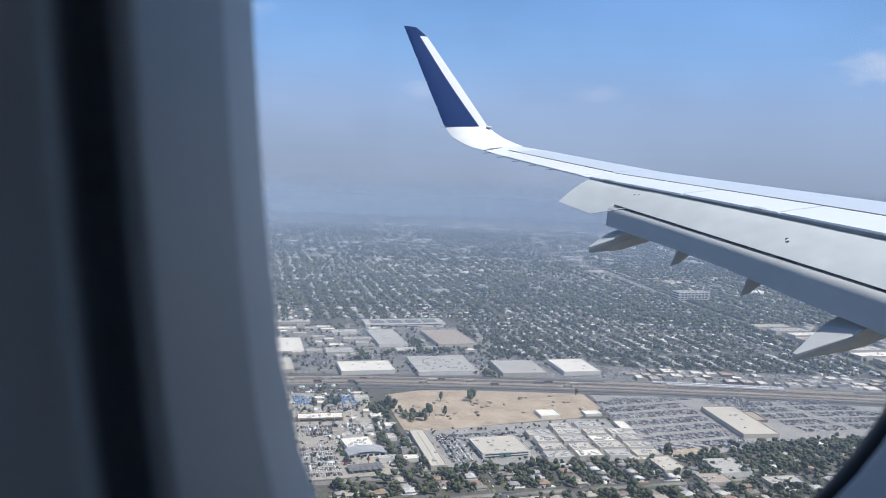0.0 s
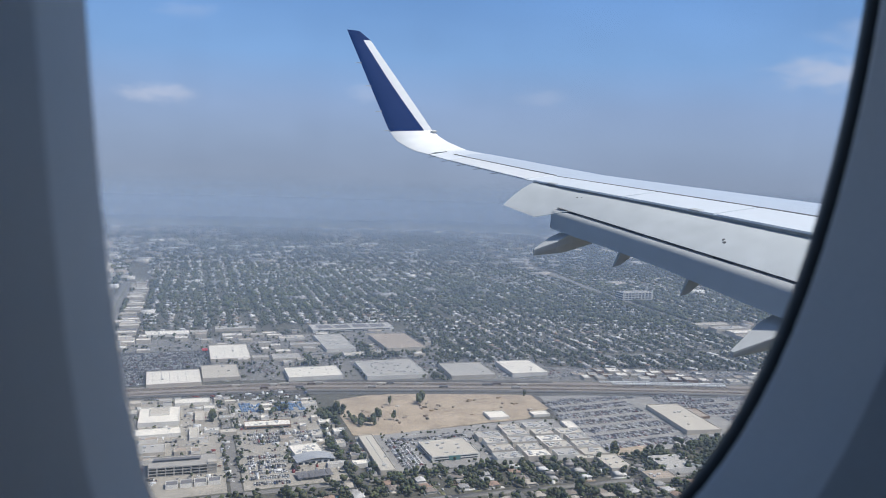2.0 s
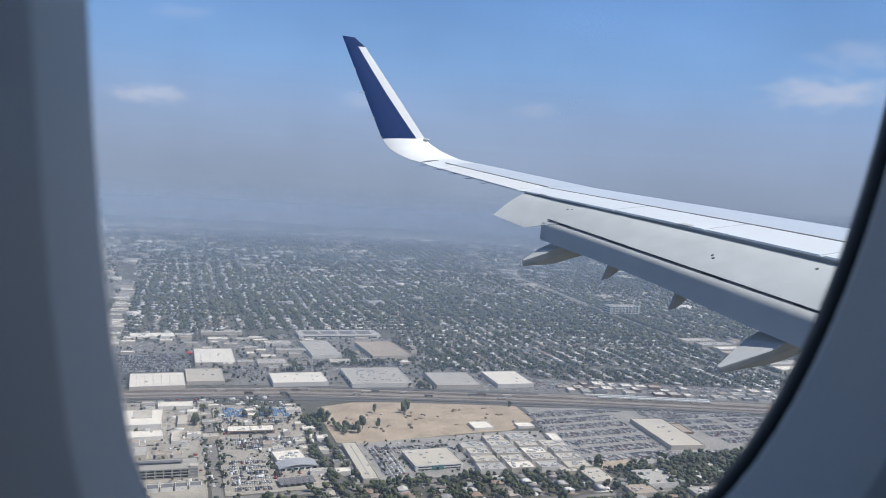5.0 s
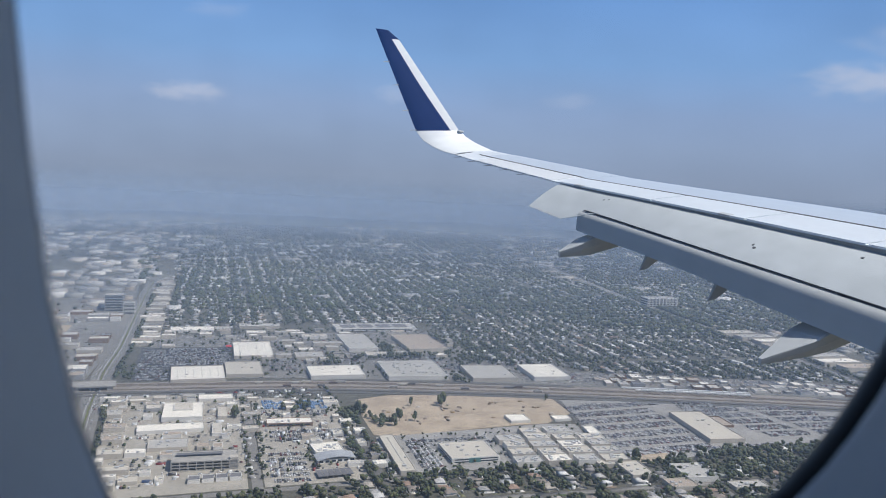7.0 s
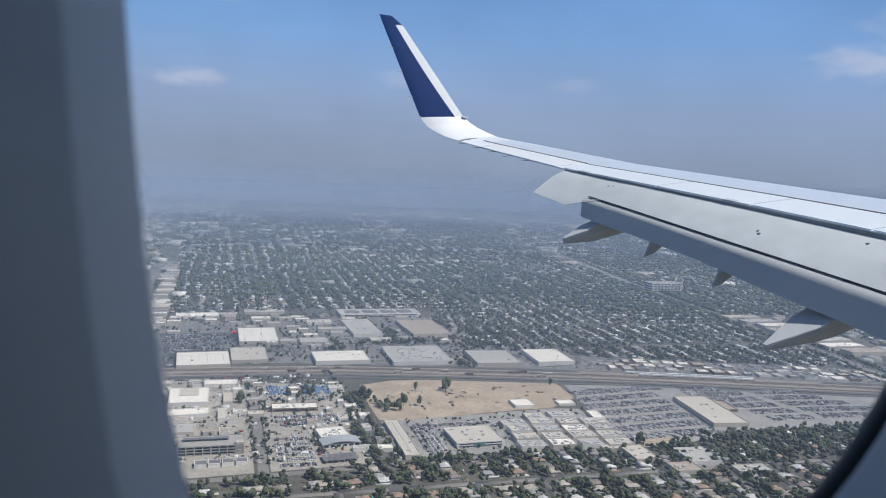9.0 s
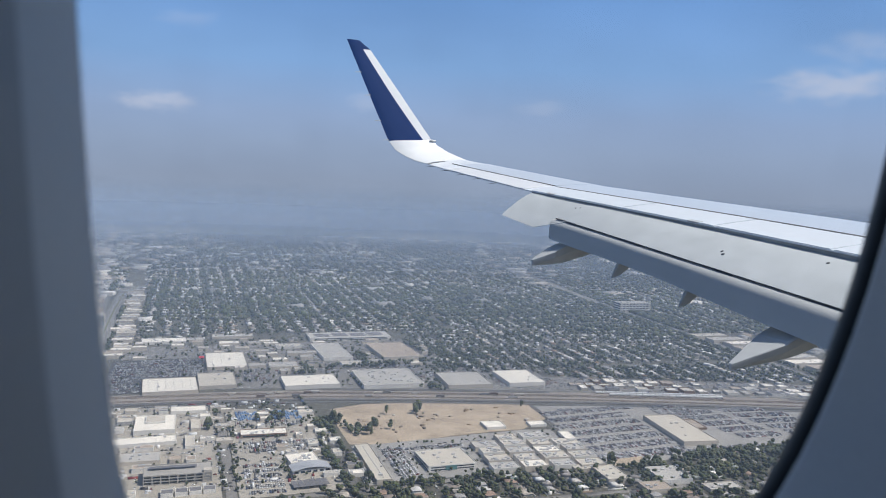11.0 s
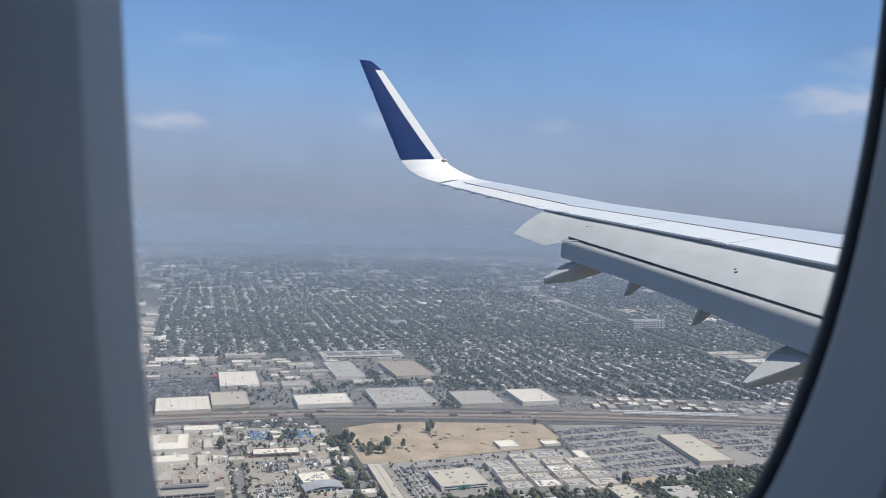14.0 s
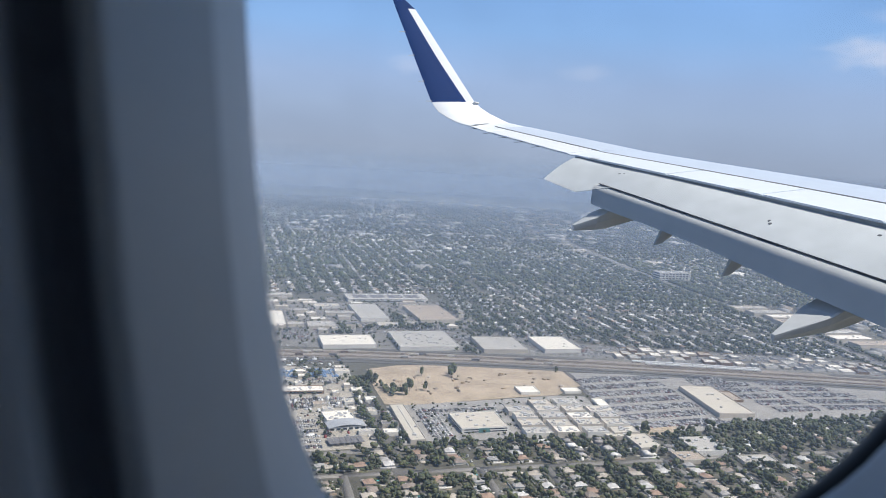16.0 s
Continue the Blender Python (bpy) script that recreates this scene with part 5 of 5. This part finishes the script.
def lot(x0, y0, x1, y1, turn, rows, gap, fill=0.9, pitch=2.75):
    """Double rows of parked cars over a lot; rows run along its own x."""
    a = radians(turn)
    w, d = x1 - x0, y1 - y0
    for r in range(rows):
        for s in ((0, 5.2) if gap < 24 else (0, 5.0, 10.5, 15.5)):
            yy = r * gap + s
            if yy > d:
                continue
            for k in range(int(w / pitch)):
                if rng.random() < fill:
                    px, py = k * pitch, yy
                    X, Y = x0 + px * math.cos(a) - py * math.sin(a), y0 + px * math.sin(a) + py * math.cos(a)
                    if not taken(X, Y, 2):
                        cars.append((X, Y, 0.36, a + rng.normal(0, 0.03) + (math.pi if rng.random() < 0.5 else 0), 1.1, 1.1, rng.uniform(1.0, 1.4)))


for k in range(7):
    y = 866 + 33 * k
    lot(590 + (y - 868) * 0.17, y, 745 + (y - 868) * 0.08, y + 18, 1.4, 1, 30, 0.93)
for k in range(5):
    y = 896 + 31 * k
    lot(858 - 6 * k, y, 930 - 6 * k, y + 18, -4, 1, 30, 0.93)
    lot(945 - 6 * k, y - 4, 1090 - 22 * k, y + 14, -8, 1, 30, 0.93)
    lot(800 + 4 * k, 1012 + 14 * k, 880, 1018 + 14 * k, -12, 1, 20, 0.8)
lot(660, 1085, 790, 1092, -8, 1, 20, 0.85)
lot(1080, 890, 1170, 940, -14, 3, 18, 0.7)
lot(700, 866, 860, 880, -2, 1, 16, 0.6)
lot(30, 1423, 145, 1566, -6, 9, 17, 0.85)
lot(-13, 1413, 30, 1566, -6, 9, 17, 0.8)
lot(-13, 1342, 40, 1404, -6, 4, 17, 0.6)
lot(352, 880, 440, 940, 86.5, 2, 17, 0.85)
lot(290, 868, 400, 900, 87, 1, 17, 0.7)
lot(340, 872, 450, 900, 87, 1, 17, 0.7)
lot(335, 955, 450, 985, -2, 2, 15, 0.85)
lot(150, 872, 196, 985, -4, 6, 17, 0.8)
lot(165, 1010, 262, 1052, -4, 3, 15, 0.8)
lot(165, 1120, 260, 1150, -6, 2, 14, 0.55)
lot(-20, 890, 10, 960, -6, 4, 16, 0.5)
lot(0, 1050, 15, 1090, -6, 3, 12, 0.6)
lot(292, 868, 395, 880, 87, 1, 13, 0.8)
lot(207, 1375, 259, 1471, -6, 6, 16, 0.6)
lot(450, 1411, 536, 1456, -6, 3, 14, 0.6)
lot(613, 1356, 727, 1432, -8, 4, 20, 0.5)
lot(517, 1342, 632, 1385, -8, 3, 14, 0.6)
lot(331, 1413, 383, 1490, -6, 4, 18, 0.6)
lot(269, 1380, 331, 1461, -6, 4, 16, 0.5)
lot(422, 1413, 498, 1471, -6, 3, 16, 0.5)
for k in range(1500):
    x, y = rng.uniform(0, 780), rng.uniform(1300, 1720)
    if not taken(x, y, 1.5) and abs(y - rail_y(x)) > 46 and not (-20 < x < 155 and y < 1575):
        cars.append((x, y, 0.1, ang + rng.choice([0, 1.5708]), 1, 1, 1.2))
for k in range(900):
    x = rng.uniform(600, 1290)
    y = rail_y(x) + rng.uniform(52, 145)
    if not taken(x, y, 1.5):
        cars.append((x, y, 0.1, ang + rng.choice([0, 1.5708]), 1, 1, 1.2))
for k in range(1100):
    x, y = rng.uniform(-48, 640), rng.uniform(885, 1250)
    if not taken(x, y, 1.5) and (x < 285 or y < 990) and abs(y - rail_y(x)) > 40:
        cars.append((x, y, 0.3, ang + rng.choice([0, 1.5708]), 1, 1, 1.2))
for k in range(900):
    x, y = rng.uniform(-540, -90), rng.uniform(830, 2000)
    if not taken(x, y, 1.5) and abs(y - rail_y(x)) > 38:
        cars.append((x, y, 0.1, ang + rng.choice([0, 1.5708]), 1, 1, 1.1))
for k in range(320):
    y = rng.uniform(620, 2550)
    s = rng.choice([-9, -5.5, 5.5, 9])
    cars.append((main_x(y) + s, y, 0.38, (0 if s > 0 else math.pi) + math.atan(0.02), 1, 1, 1.05))
    y = rng.uniform(620, 2000)
    cars.append((diag_x(y) + s, y, 0.38, (0 if s > 0 else math.pi) - 0.12, 1, 1, 1.05))
for k in range(1200):
    iu, v = int(rng.integers(-5, 30)), rng.uniform(600, 1900)
    u = iu * BLOCK_U + rng.choice([-4, 4])
    x, y = u * cu - v * su, u * su + v * cu
    if suburb(x, y):
        cars.append((x, y, 0.27, ang, 1, 1, 1.05))
cars.sort(key=lambda q: math.hypot(q[0] + OX - 500, q[1] - 950))
CAR_C = [("white", (0.72, 0.72, 0.72)), ("black", (0.02, 0.02, 0.025)), ("silver", (0.42, 0.43, 0.45)), ("light grey", (0.55, 0.56, 0.57)), ("blue", (0.03, 0.05, 0.13))]
C_KINDS = []
for nm, col in CAR_C:
    b = base("parked_car", 0, 0, -400)
    link_mesh("body", CAR_V, [f for f, m in zip(CAR_F, CAR_M) if m == 0], surface("car_paint_" + nm.replace(" ", "_"), col, 0.3, 0.2, vary=0.03), b)
    link_mesh("windows", CAR_V, [f for f, m in zip(CAR_F, CAR_M) if m == 1], M_CAR_GLASS, b, "dark glass")
    for sx in (-0.82, 0.82):
        for sy in (-1.35, 1.35):
            box_part("wheel", b, sx, sy, 0.0, 0.22, 0.64, 0.62, M_SEAL)
    C_KINDS.append(tagged(b, f"{nm} car parked in a marked row", "car", "parked cars"))
N_C = 200
for k, q in enumerate(cars[:N_C]):
    m = pose(q[0] + OX, q[1], q[2], 0, 0, math.degrees(q[3]))
    if k < 5:
        C_KINDS[k].matrix_world = m
    else:
        copy_thing(C_KINDS[(k * 3 + k // 7) % 5], m)
scatter("parked_cars", CAR_V, CAR_F, cars[N_C:], None, "rows of many parked cars", "cars", [M_CARS, M_CAR_GLASS], CAR_M)

# ---- railway and yard things ----
M_BLUE_TARP = surface("blue_tarp", (0.14, 0.24, 0.40), 0.6, vary=0.2, fine=0.5, coarse=0.05)


def rail_car(x, off, length, material, label):
    y = rail_y(x) + off
    b = base("rail_wagon", x + OX, y, 0.7, math.degrees(math.atan2(rail_y(x + 5) - rail_y(x - 5), 10)))
    tagged(b, label, "rail wagon", "wagons on the railway")
    box_part("body", b, 0, 0, 1.1, length, 3.0, 2.6, material, bevel=0.15)
    for s in (-1, 1):
        box_part("bogie", b, s * length * 0.36, 0, 0, 3.2, 2.2, 1.0, M_STEEL)


M_TRAIN = surface("white_train_paint", (0.82, 0.82, 0.81), 0.4, vary=0.05, fine=0.4, coarse=0.05)
for first, off, n in ((782, 36, 19), (798, 24, 17)):
    for k in range(n):
        rail_car(first + k * 11.0, off, 10.7, M_TRAIN, "white rail wagon in a long train")
for k in range(30):
    x = 120 + k * 19 + float(rng.uniform(0, 6))
    if rng.random() < 0.62:
        rail_car(x, (8, 13, -9)[k % 3], float(rng.uniform(12, 17)), (M_R_DARK, M_STEEL, M_R_GREY, M_R_CREAM)[k % 4], "weathered rail wagon standing on a siding")
P = [(172 + 3.4 * i, 1152 + 8.5 * j - 0.12 * (196 + 3.4 * i - 196), 0.3, ang, 2.6, 5.5, float(rng.uniform(1.4, 2.4))) for i in range(27) for j in range(5) if rng.random() < 0.8]
scatter("blue_containers", WALLBOX[0], WALLBOX[1] + [(4, 5, 6, 7)], P, M_BLUE_TARP, "rows of blue covered stacks in a yard", "containers")
M_DIRTY = palette("dusty_goods", [(0.20, 0.15, 0.11), (0.30, 0.22, 0.14), (0.10, 0.09, 0.08), (0.55, 0.52, 0.47), (0.24, 0.20, 0.17)])
P = [(rng.uniform(340, 600), rng.uniform(1040, 1125), 0.4, rng.uniform(0, 3), rng.uniform(1.5, 4), rng.uniform(2, 8), rng.uniform(1, 2.4)) for k in range(34)]
scatter("yard_clutter", WALLBOX[0], WALLBOX[1] + [(4, 5, 6, 7)], P, M_DIRTY, "machines and stacked goods on the sand", "yard goods")
P = [(rng.uniform(-40, 285), rng.uniform(890, 1250), 0.36, ang + rng.choice([0, 1.57]), rng.uniform(2, 3.5), rng.uniform(4, 11), rng.uniform(1.4, 3)) for k in range(260)]
P = [p for p in P if not taken(p[0], p[1], 3)]
scatter("yard_clutter", WALLBOX[0], WALLBOX[1] + [(4, 5, 6, 7)], P, M_CARS, "vans, trailers and stacked goods in yards", "yard goods")

# garden sheds, porches and caravans: small pale roofs between the trees
P = []
for h in houses[N_H:]:
    if h[6] < 3200 and rng.random() < 0.95:
        q = rng.uniform(-12, 12, 2)
        P.append((h[0] + q[0], h[1] + q[1], 0, h[5], rng.uniform(2.5, 5), rng.uniform(3, 8), rng.uniform(2.4, 4.6)))
M_SHED = palette("shed_roofs", [(0.75, 0.74, 0.72), (0.55, 0.54, 0.52), (0.80, 0.78, 0.74), (0.40, 0.36, 0.32)])
scatter("garden_sheds", WALLBOX[0], WALLBOX[1] + [(4, 5, 6, 7)], P, M_SHED, "pale garden sheds and porches between trees", "sheds")

# drives, patios, hedges and fences of the nearer gardens
P, Q, R = [], [], []
for h in houses:
    if h[6] > 1500:
        continue
    c, s = math.cos(h[5]), math.sin(h[5])
    for k in range(4):
        dx, dy = float(rng.uniform(-13, 13)), float(rng.uniform(-13, 13))
        P.append((h[0] + dx * c - dy * s, h[1] + dx * s + dy * c, 0, h[5], rng.uniform(2.5, 6), rng.uniform(5, 11), rng.uniform(0.05, 0.14)))
    for k in range(3):
        dx, dy = float(rng.choice([-8.5, 8.5])), float(rng.uniform(-14, 14))
        Q.append((h[0] + dx * c - dy * s, h[1] + dx * s + dy * c, 0, h[5] + rng.choice([0, 1.5708]), rng.uniform(0.9, 1.8), rng.uniform(4, 13), rng.uniform(1.2, 3)))
    for dx in (-8.2, 8.2):
        R.append((h[0] + dx * c, h[1] + dx * s, 0, h[5], 0.25, rng.uniform(14, 26), 1.8))
M_DRIVE = palette("drives_and_patios", [(0.42, 0.40, 0.37), (0.30, 0.28, 0.26), (0.50, 0.46, 0.40), (0.12, 0.16, 0.07), (0.36, 0.29, 0.21), (0.10, 0.14, 0.06), (0.24, 0.20, 0.15), (0.17, 0.17, 0.09)])
M_FENCE = palette("garden_fences", [(0.50, 0.47, 0.43), (0.26, 0.20, 0.15), (0.62, 0.61, 0.59)])
TOPPED = WALLBOX[1] + [(4, 5, 6, 7)]
scatter("garden_paving", WALLBOX[0], TOPPED, P, M_DRIVE, "pale drives, patios and lawns of gardens", "paving")
scatter("garden_hedges", WALLBOX[0], TOPPED, Q, M_LEAF, "clipped dark green garden hedges", "hedges")
scatter("garden_fences", WALLBOX[0], TOPPED, R, M_FENCE, "weathered garden fences between plots", "fences")

# swimming pools in gardens
M_POOL = surface("pool_water", (0.10, 0.45, 0.48), 0.1, vary=0.05)
P = [(h[0] + 9, h[1] + 8, 0.02, h[5], 4.5, 9, 0.3) for h in houses[:700] if rng.random() < 0.10]
scatter("garden_pools", WALLBOX[0], WALLBOX[1] + [(4, 5, 6, 7)], P, M_POOL, "small turquoise garden pools", "pools")

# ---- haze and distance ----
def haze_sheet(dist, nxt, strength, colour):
    """Haze painted on a see-through tinted sheet: a shallow cone that rises outward from the ground."""
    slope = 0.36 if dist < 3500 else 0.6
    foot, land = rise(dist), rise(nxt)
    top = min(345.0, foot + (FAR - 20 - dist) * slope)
    m = bpy.data.materials.new("haze_tint")
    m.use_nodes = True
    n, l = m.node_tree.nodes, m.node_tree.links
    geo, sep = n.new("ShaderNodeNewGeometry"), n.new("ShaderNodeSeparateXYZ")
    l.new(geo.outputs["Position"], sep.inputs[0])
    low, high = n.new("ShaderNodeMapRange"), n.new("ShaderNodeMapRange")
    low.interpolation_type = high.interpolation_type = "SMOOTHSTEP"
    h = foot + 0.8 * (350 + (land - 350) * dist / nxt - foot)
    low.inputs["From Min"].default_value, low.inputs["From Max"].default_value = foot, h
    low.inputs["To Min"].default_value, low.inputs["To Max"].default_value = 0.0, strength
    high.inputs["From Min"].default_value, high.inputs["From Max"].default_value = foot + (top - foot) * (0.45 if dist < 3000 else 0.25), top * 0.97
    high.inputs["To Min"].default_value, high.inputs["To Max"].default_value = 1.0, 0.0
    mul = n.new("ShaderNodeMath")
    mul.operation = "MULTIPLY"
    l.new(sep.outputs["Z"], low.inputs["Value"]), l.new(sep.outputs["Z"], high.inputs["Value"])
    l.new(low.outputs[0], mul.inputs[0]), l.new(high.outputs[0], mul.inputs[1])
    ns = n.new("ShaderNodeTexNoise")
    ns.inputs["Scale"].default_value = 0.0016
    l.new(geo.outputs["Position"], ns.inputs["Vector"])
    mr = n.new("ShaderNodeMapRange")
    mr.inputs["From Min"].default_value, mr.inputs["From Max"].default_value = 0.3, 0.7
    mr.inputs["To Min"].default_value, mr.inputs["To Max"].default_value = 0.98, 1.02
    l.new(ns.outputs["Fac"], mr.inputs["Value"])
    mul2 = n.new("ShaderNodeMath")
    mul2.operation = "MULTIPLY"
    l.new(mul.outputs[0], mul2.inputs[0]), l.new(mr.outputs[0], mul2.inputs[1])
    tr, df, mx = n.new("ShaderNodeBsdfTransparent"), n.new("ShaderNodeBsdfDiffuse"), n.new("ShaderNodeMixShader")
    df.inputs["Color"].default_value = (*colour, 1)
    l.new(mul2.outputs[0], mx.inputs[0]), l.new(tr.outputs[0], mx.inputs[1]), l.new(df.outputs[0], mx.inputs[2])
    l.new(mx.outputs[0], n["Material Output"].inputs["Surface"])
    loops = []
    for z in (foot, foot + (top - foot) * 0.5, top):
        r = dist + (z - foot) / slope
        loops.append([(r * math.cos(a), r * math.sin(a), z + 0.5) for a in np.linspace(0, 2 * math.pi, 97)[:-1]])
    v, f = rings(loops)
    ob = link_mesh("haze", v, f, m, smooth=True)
    return tagged(ob, "see-through blue-grey sheet painted as haze", "haze", kind="structure")


# Painted haze: sheets grow denser outward and, up to the last, lighter.
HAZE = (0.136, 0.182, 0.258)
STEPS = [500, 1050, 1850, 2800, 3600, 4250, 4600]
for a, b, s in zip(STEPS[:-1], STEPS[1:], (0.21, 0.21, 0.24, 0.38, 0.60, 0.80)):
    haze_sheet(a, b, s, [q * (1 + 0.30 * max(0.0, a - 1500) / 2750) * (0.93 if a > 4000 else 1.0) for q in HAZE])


CLOUDS = [  # azimuth and height over the horizon, half width, half height (degrees), strength
    (1.2, 4.9, 3.2, 0.85, 0.55),
    (15.5, 5.6, 2.4, 0.8, 0.22),
    (27.8, 5.7, 2.4, 0.8, 0.18),
    (46.5, 7.3, 5.0, 1.35, 0.60),
    (48.5, 9.6, 3.6, 1.2, 0.30),
    (3.2, 10.4, 2.6, 0.7, 0.14),
]


def backdrop():
    """The far distance: a glowing ring painted as hazy sky that thins out upward, with faint cumulus."""
    m = bpy.data.materials.new("far_haze_glow")
    m.use_nodes = True
    n, l = m.node_tree.nodes, m.node_tree.links
    geo, sep = n.new("ShaderNodeNewGeometry"), n.new("ShaderNodeSeparateXYZ")
    l.new(geo.outputs["Position"], sep.inputs[0])

    def calc(op, a, b=None, c=None):
        nd = n.new("ShaderNodeMath")
        nd.operation = op
        for k, q in enumerate((a, b, c)):
            if q is None:
                continue
            if isinstance(q, (int, float)):
                nd.inputs[k].default_value = q
            else:
                l.new(q, nd.inputs[k])
        return nd.outputs[0]

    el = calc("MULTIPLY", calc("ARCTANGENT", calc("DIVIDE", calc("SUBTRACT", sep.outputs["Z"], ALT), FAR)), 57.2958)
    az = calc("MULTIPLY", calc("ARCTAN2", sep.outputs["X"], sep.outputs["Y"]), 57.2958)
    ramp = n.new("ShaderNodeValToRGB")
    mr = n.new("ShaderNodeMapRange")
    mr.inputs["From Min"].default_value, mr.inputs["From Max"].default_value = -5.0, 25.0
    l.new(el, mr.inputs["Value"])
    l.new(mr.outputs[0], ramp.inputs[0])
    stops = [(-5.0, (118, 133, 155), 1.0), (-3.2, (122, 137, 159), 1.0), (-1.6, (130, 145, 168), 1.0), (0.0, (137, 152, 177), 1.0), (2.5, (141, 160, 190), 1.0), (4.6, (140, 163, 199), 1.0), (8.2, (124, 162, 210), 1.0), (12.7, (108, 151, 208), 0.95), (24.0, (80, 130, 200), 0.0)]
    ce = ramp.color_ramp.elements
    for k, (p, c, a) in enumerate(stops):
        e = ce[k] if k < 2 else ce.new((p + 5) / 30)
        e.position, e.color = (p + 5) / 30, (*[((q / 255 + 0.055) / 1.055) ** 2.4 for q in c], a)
    # cumulus: soft ovals broken up by noise
    vec = n.new("ShaderNodeCombineXYZ")
    l.new(az, vec.inputs[0]), l.new(calc("MULTIPLY", el, 2.2), vec.inputs[1])
    ns, big = n.new("ShaderNodeTexNoise"), n.new("ShaderNodeTexNoise")
    ns.inputs["Scale"].default_value, ns.inputs["Detail"].default_value = 0.55, 6.0
    big.inputs["Scale"].default_value, big.inputs["Detail"].default_value = 0.06, 3.0
    l.new(vec.outputs[0], ns.inputs["Vector"]), l.new(vec.outputs[0], big.inputs["Vector"])
    total = None
    for a0, e0, w, h, s in CLOUDS:
        dx, dy = calc("DIVIDE", calc("SUBTRACT", az, a0), w), calc("DIVIDE", calc("SUBTRACT", el, e0), h)
        d = calc("SQRT", calc("ADD", calc("MULTIPLY", dx, dx), calc("MULTIPLY", dy, dy)))
        d = calc("ADD", d, calc("MULTIPLY", calc("SUBTRACT", ns.outputs["Fac"], 0.5), 1.5))
        k = n.new("ShaderNodeMapRange")
        k.interpolation_type = "SMOOTHSTEP"
        k.inputs["From Min"].default_value, k.inputs["From Max"].default_value = 1.05, 0.0
        k.inputs["To Min"].default_value, k.inputs["To Max"].default_value = 0.0, s
        l.new(d, k.inputs["Value"])
        total = k.outputs[0] if total is None else calc("MAXIMUM", total, k.outputs[0])
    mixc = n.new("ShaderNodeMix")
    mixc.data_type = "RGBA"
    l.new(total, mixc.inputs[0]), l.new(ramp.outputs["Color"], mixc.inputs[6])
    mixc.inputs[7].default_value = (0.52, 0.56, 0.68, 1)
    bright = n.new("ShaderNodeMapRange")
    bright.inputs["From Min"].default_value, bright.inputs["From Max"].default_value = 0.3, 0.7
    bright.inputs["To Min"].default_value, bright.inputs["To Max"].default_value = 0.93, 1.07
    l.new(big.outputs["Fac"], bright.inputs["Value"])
    # Emission: the painted sky, haze and cloud colours glow by themselves.
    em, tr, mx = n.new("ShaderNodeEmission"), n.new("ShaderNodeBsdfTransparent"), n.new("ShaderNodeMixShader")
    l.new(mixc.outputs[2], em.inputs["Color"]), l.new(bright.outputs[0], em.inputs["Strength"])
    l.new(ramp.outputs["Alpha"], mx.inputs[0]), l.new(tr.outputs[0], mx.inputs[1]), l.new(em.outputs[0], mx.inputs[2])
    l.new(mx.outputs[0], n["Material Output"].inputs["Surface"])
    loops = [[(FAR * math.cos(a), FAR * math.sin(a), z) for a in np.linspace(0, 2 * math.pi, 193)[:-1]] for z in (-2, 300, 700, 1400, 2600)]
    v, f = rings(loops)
    return tagged(link_mesh("backdrop", v, f, m, smooth=True), "glowing ring painted as grey-blue hazy sky over the far town", "backdrop", kind="structure")


backdrop()
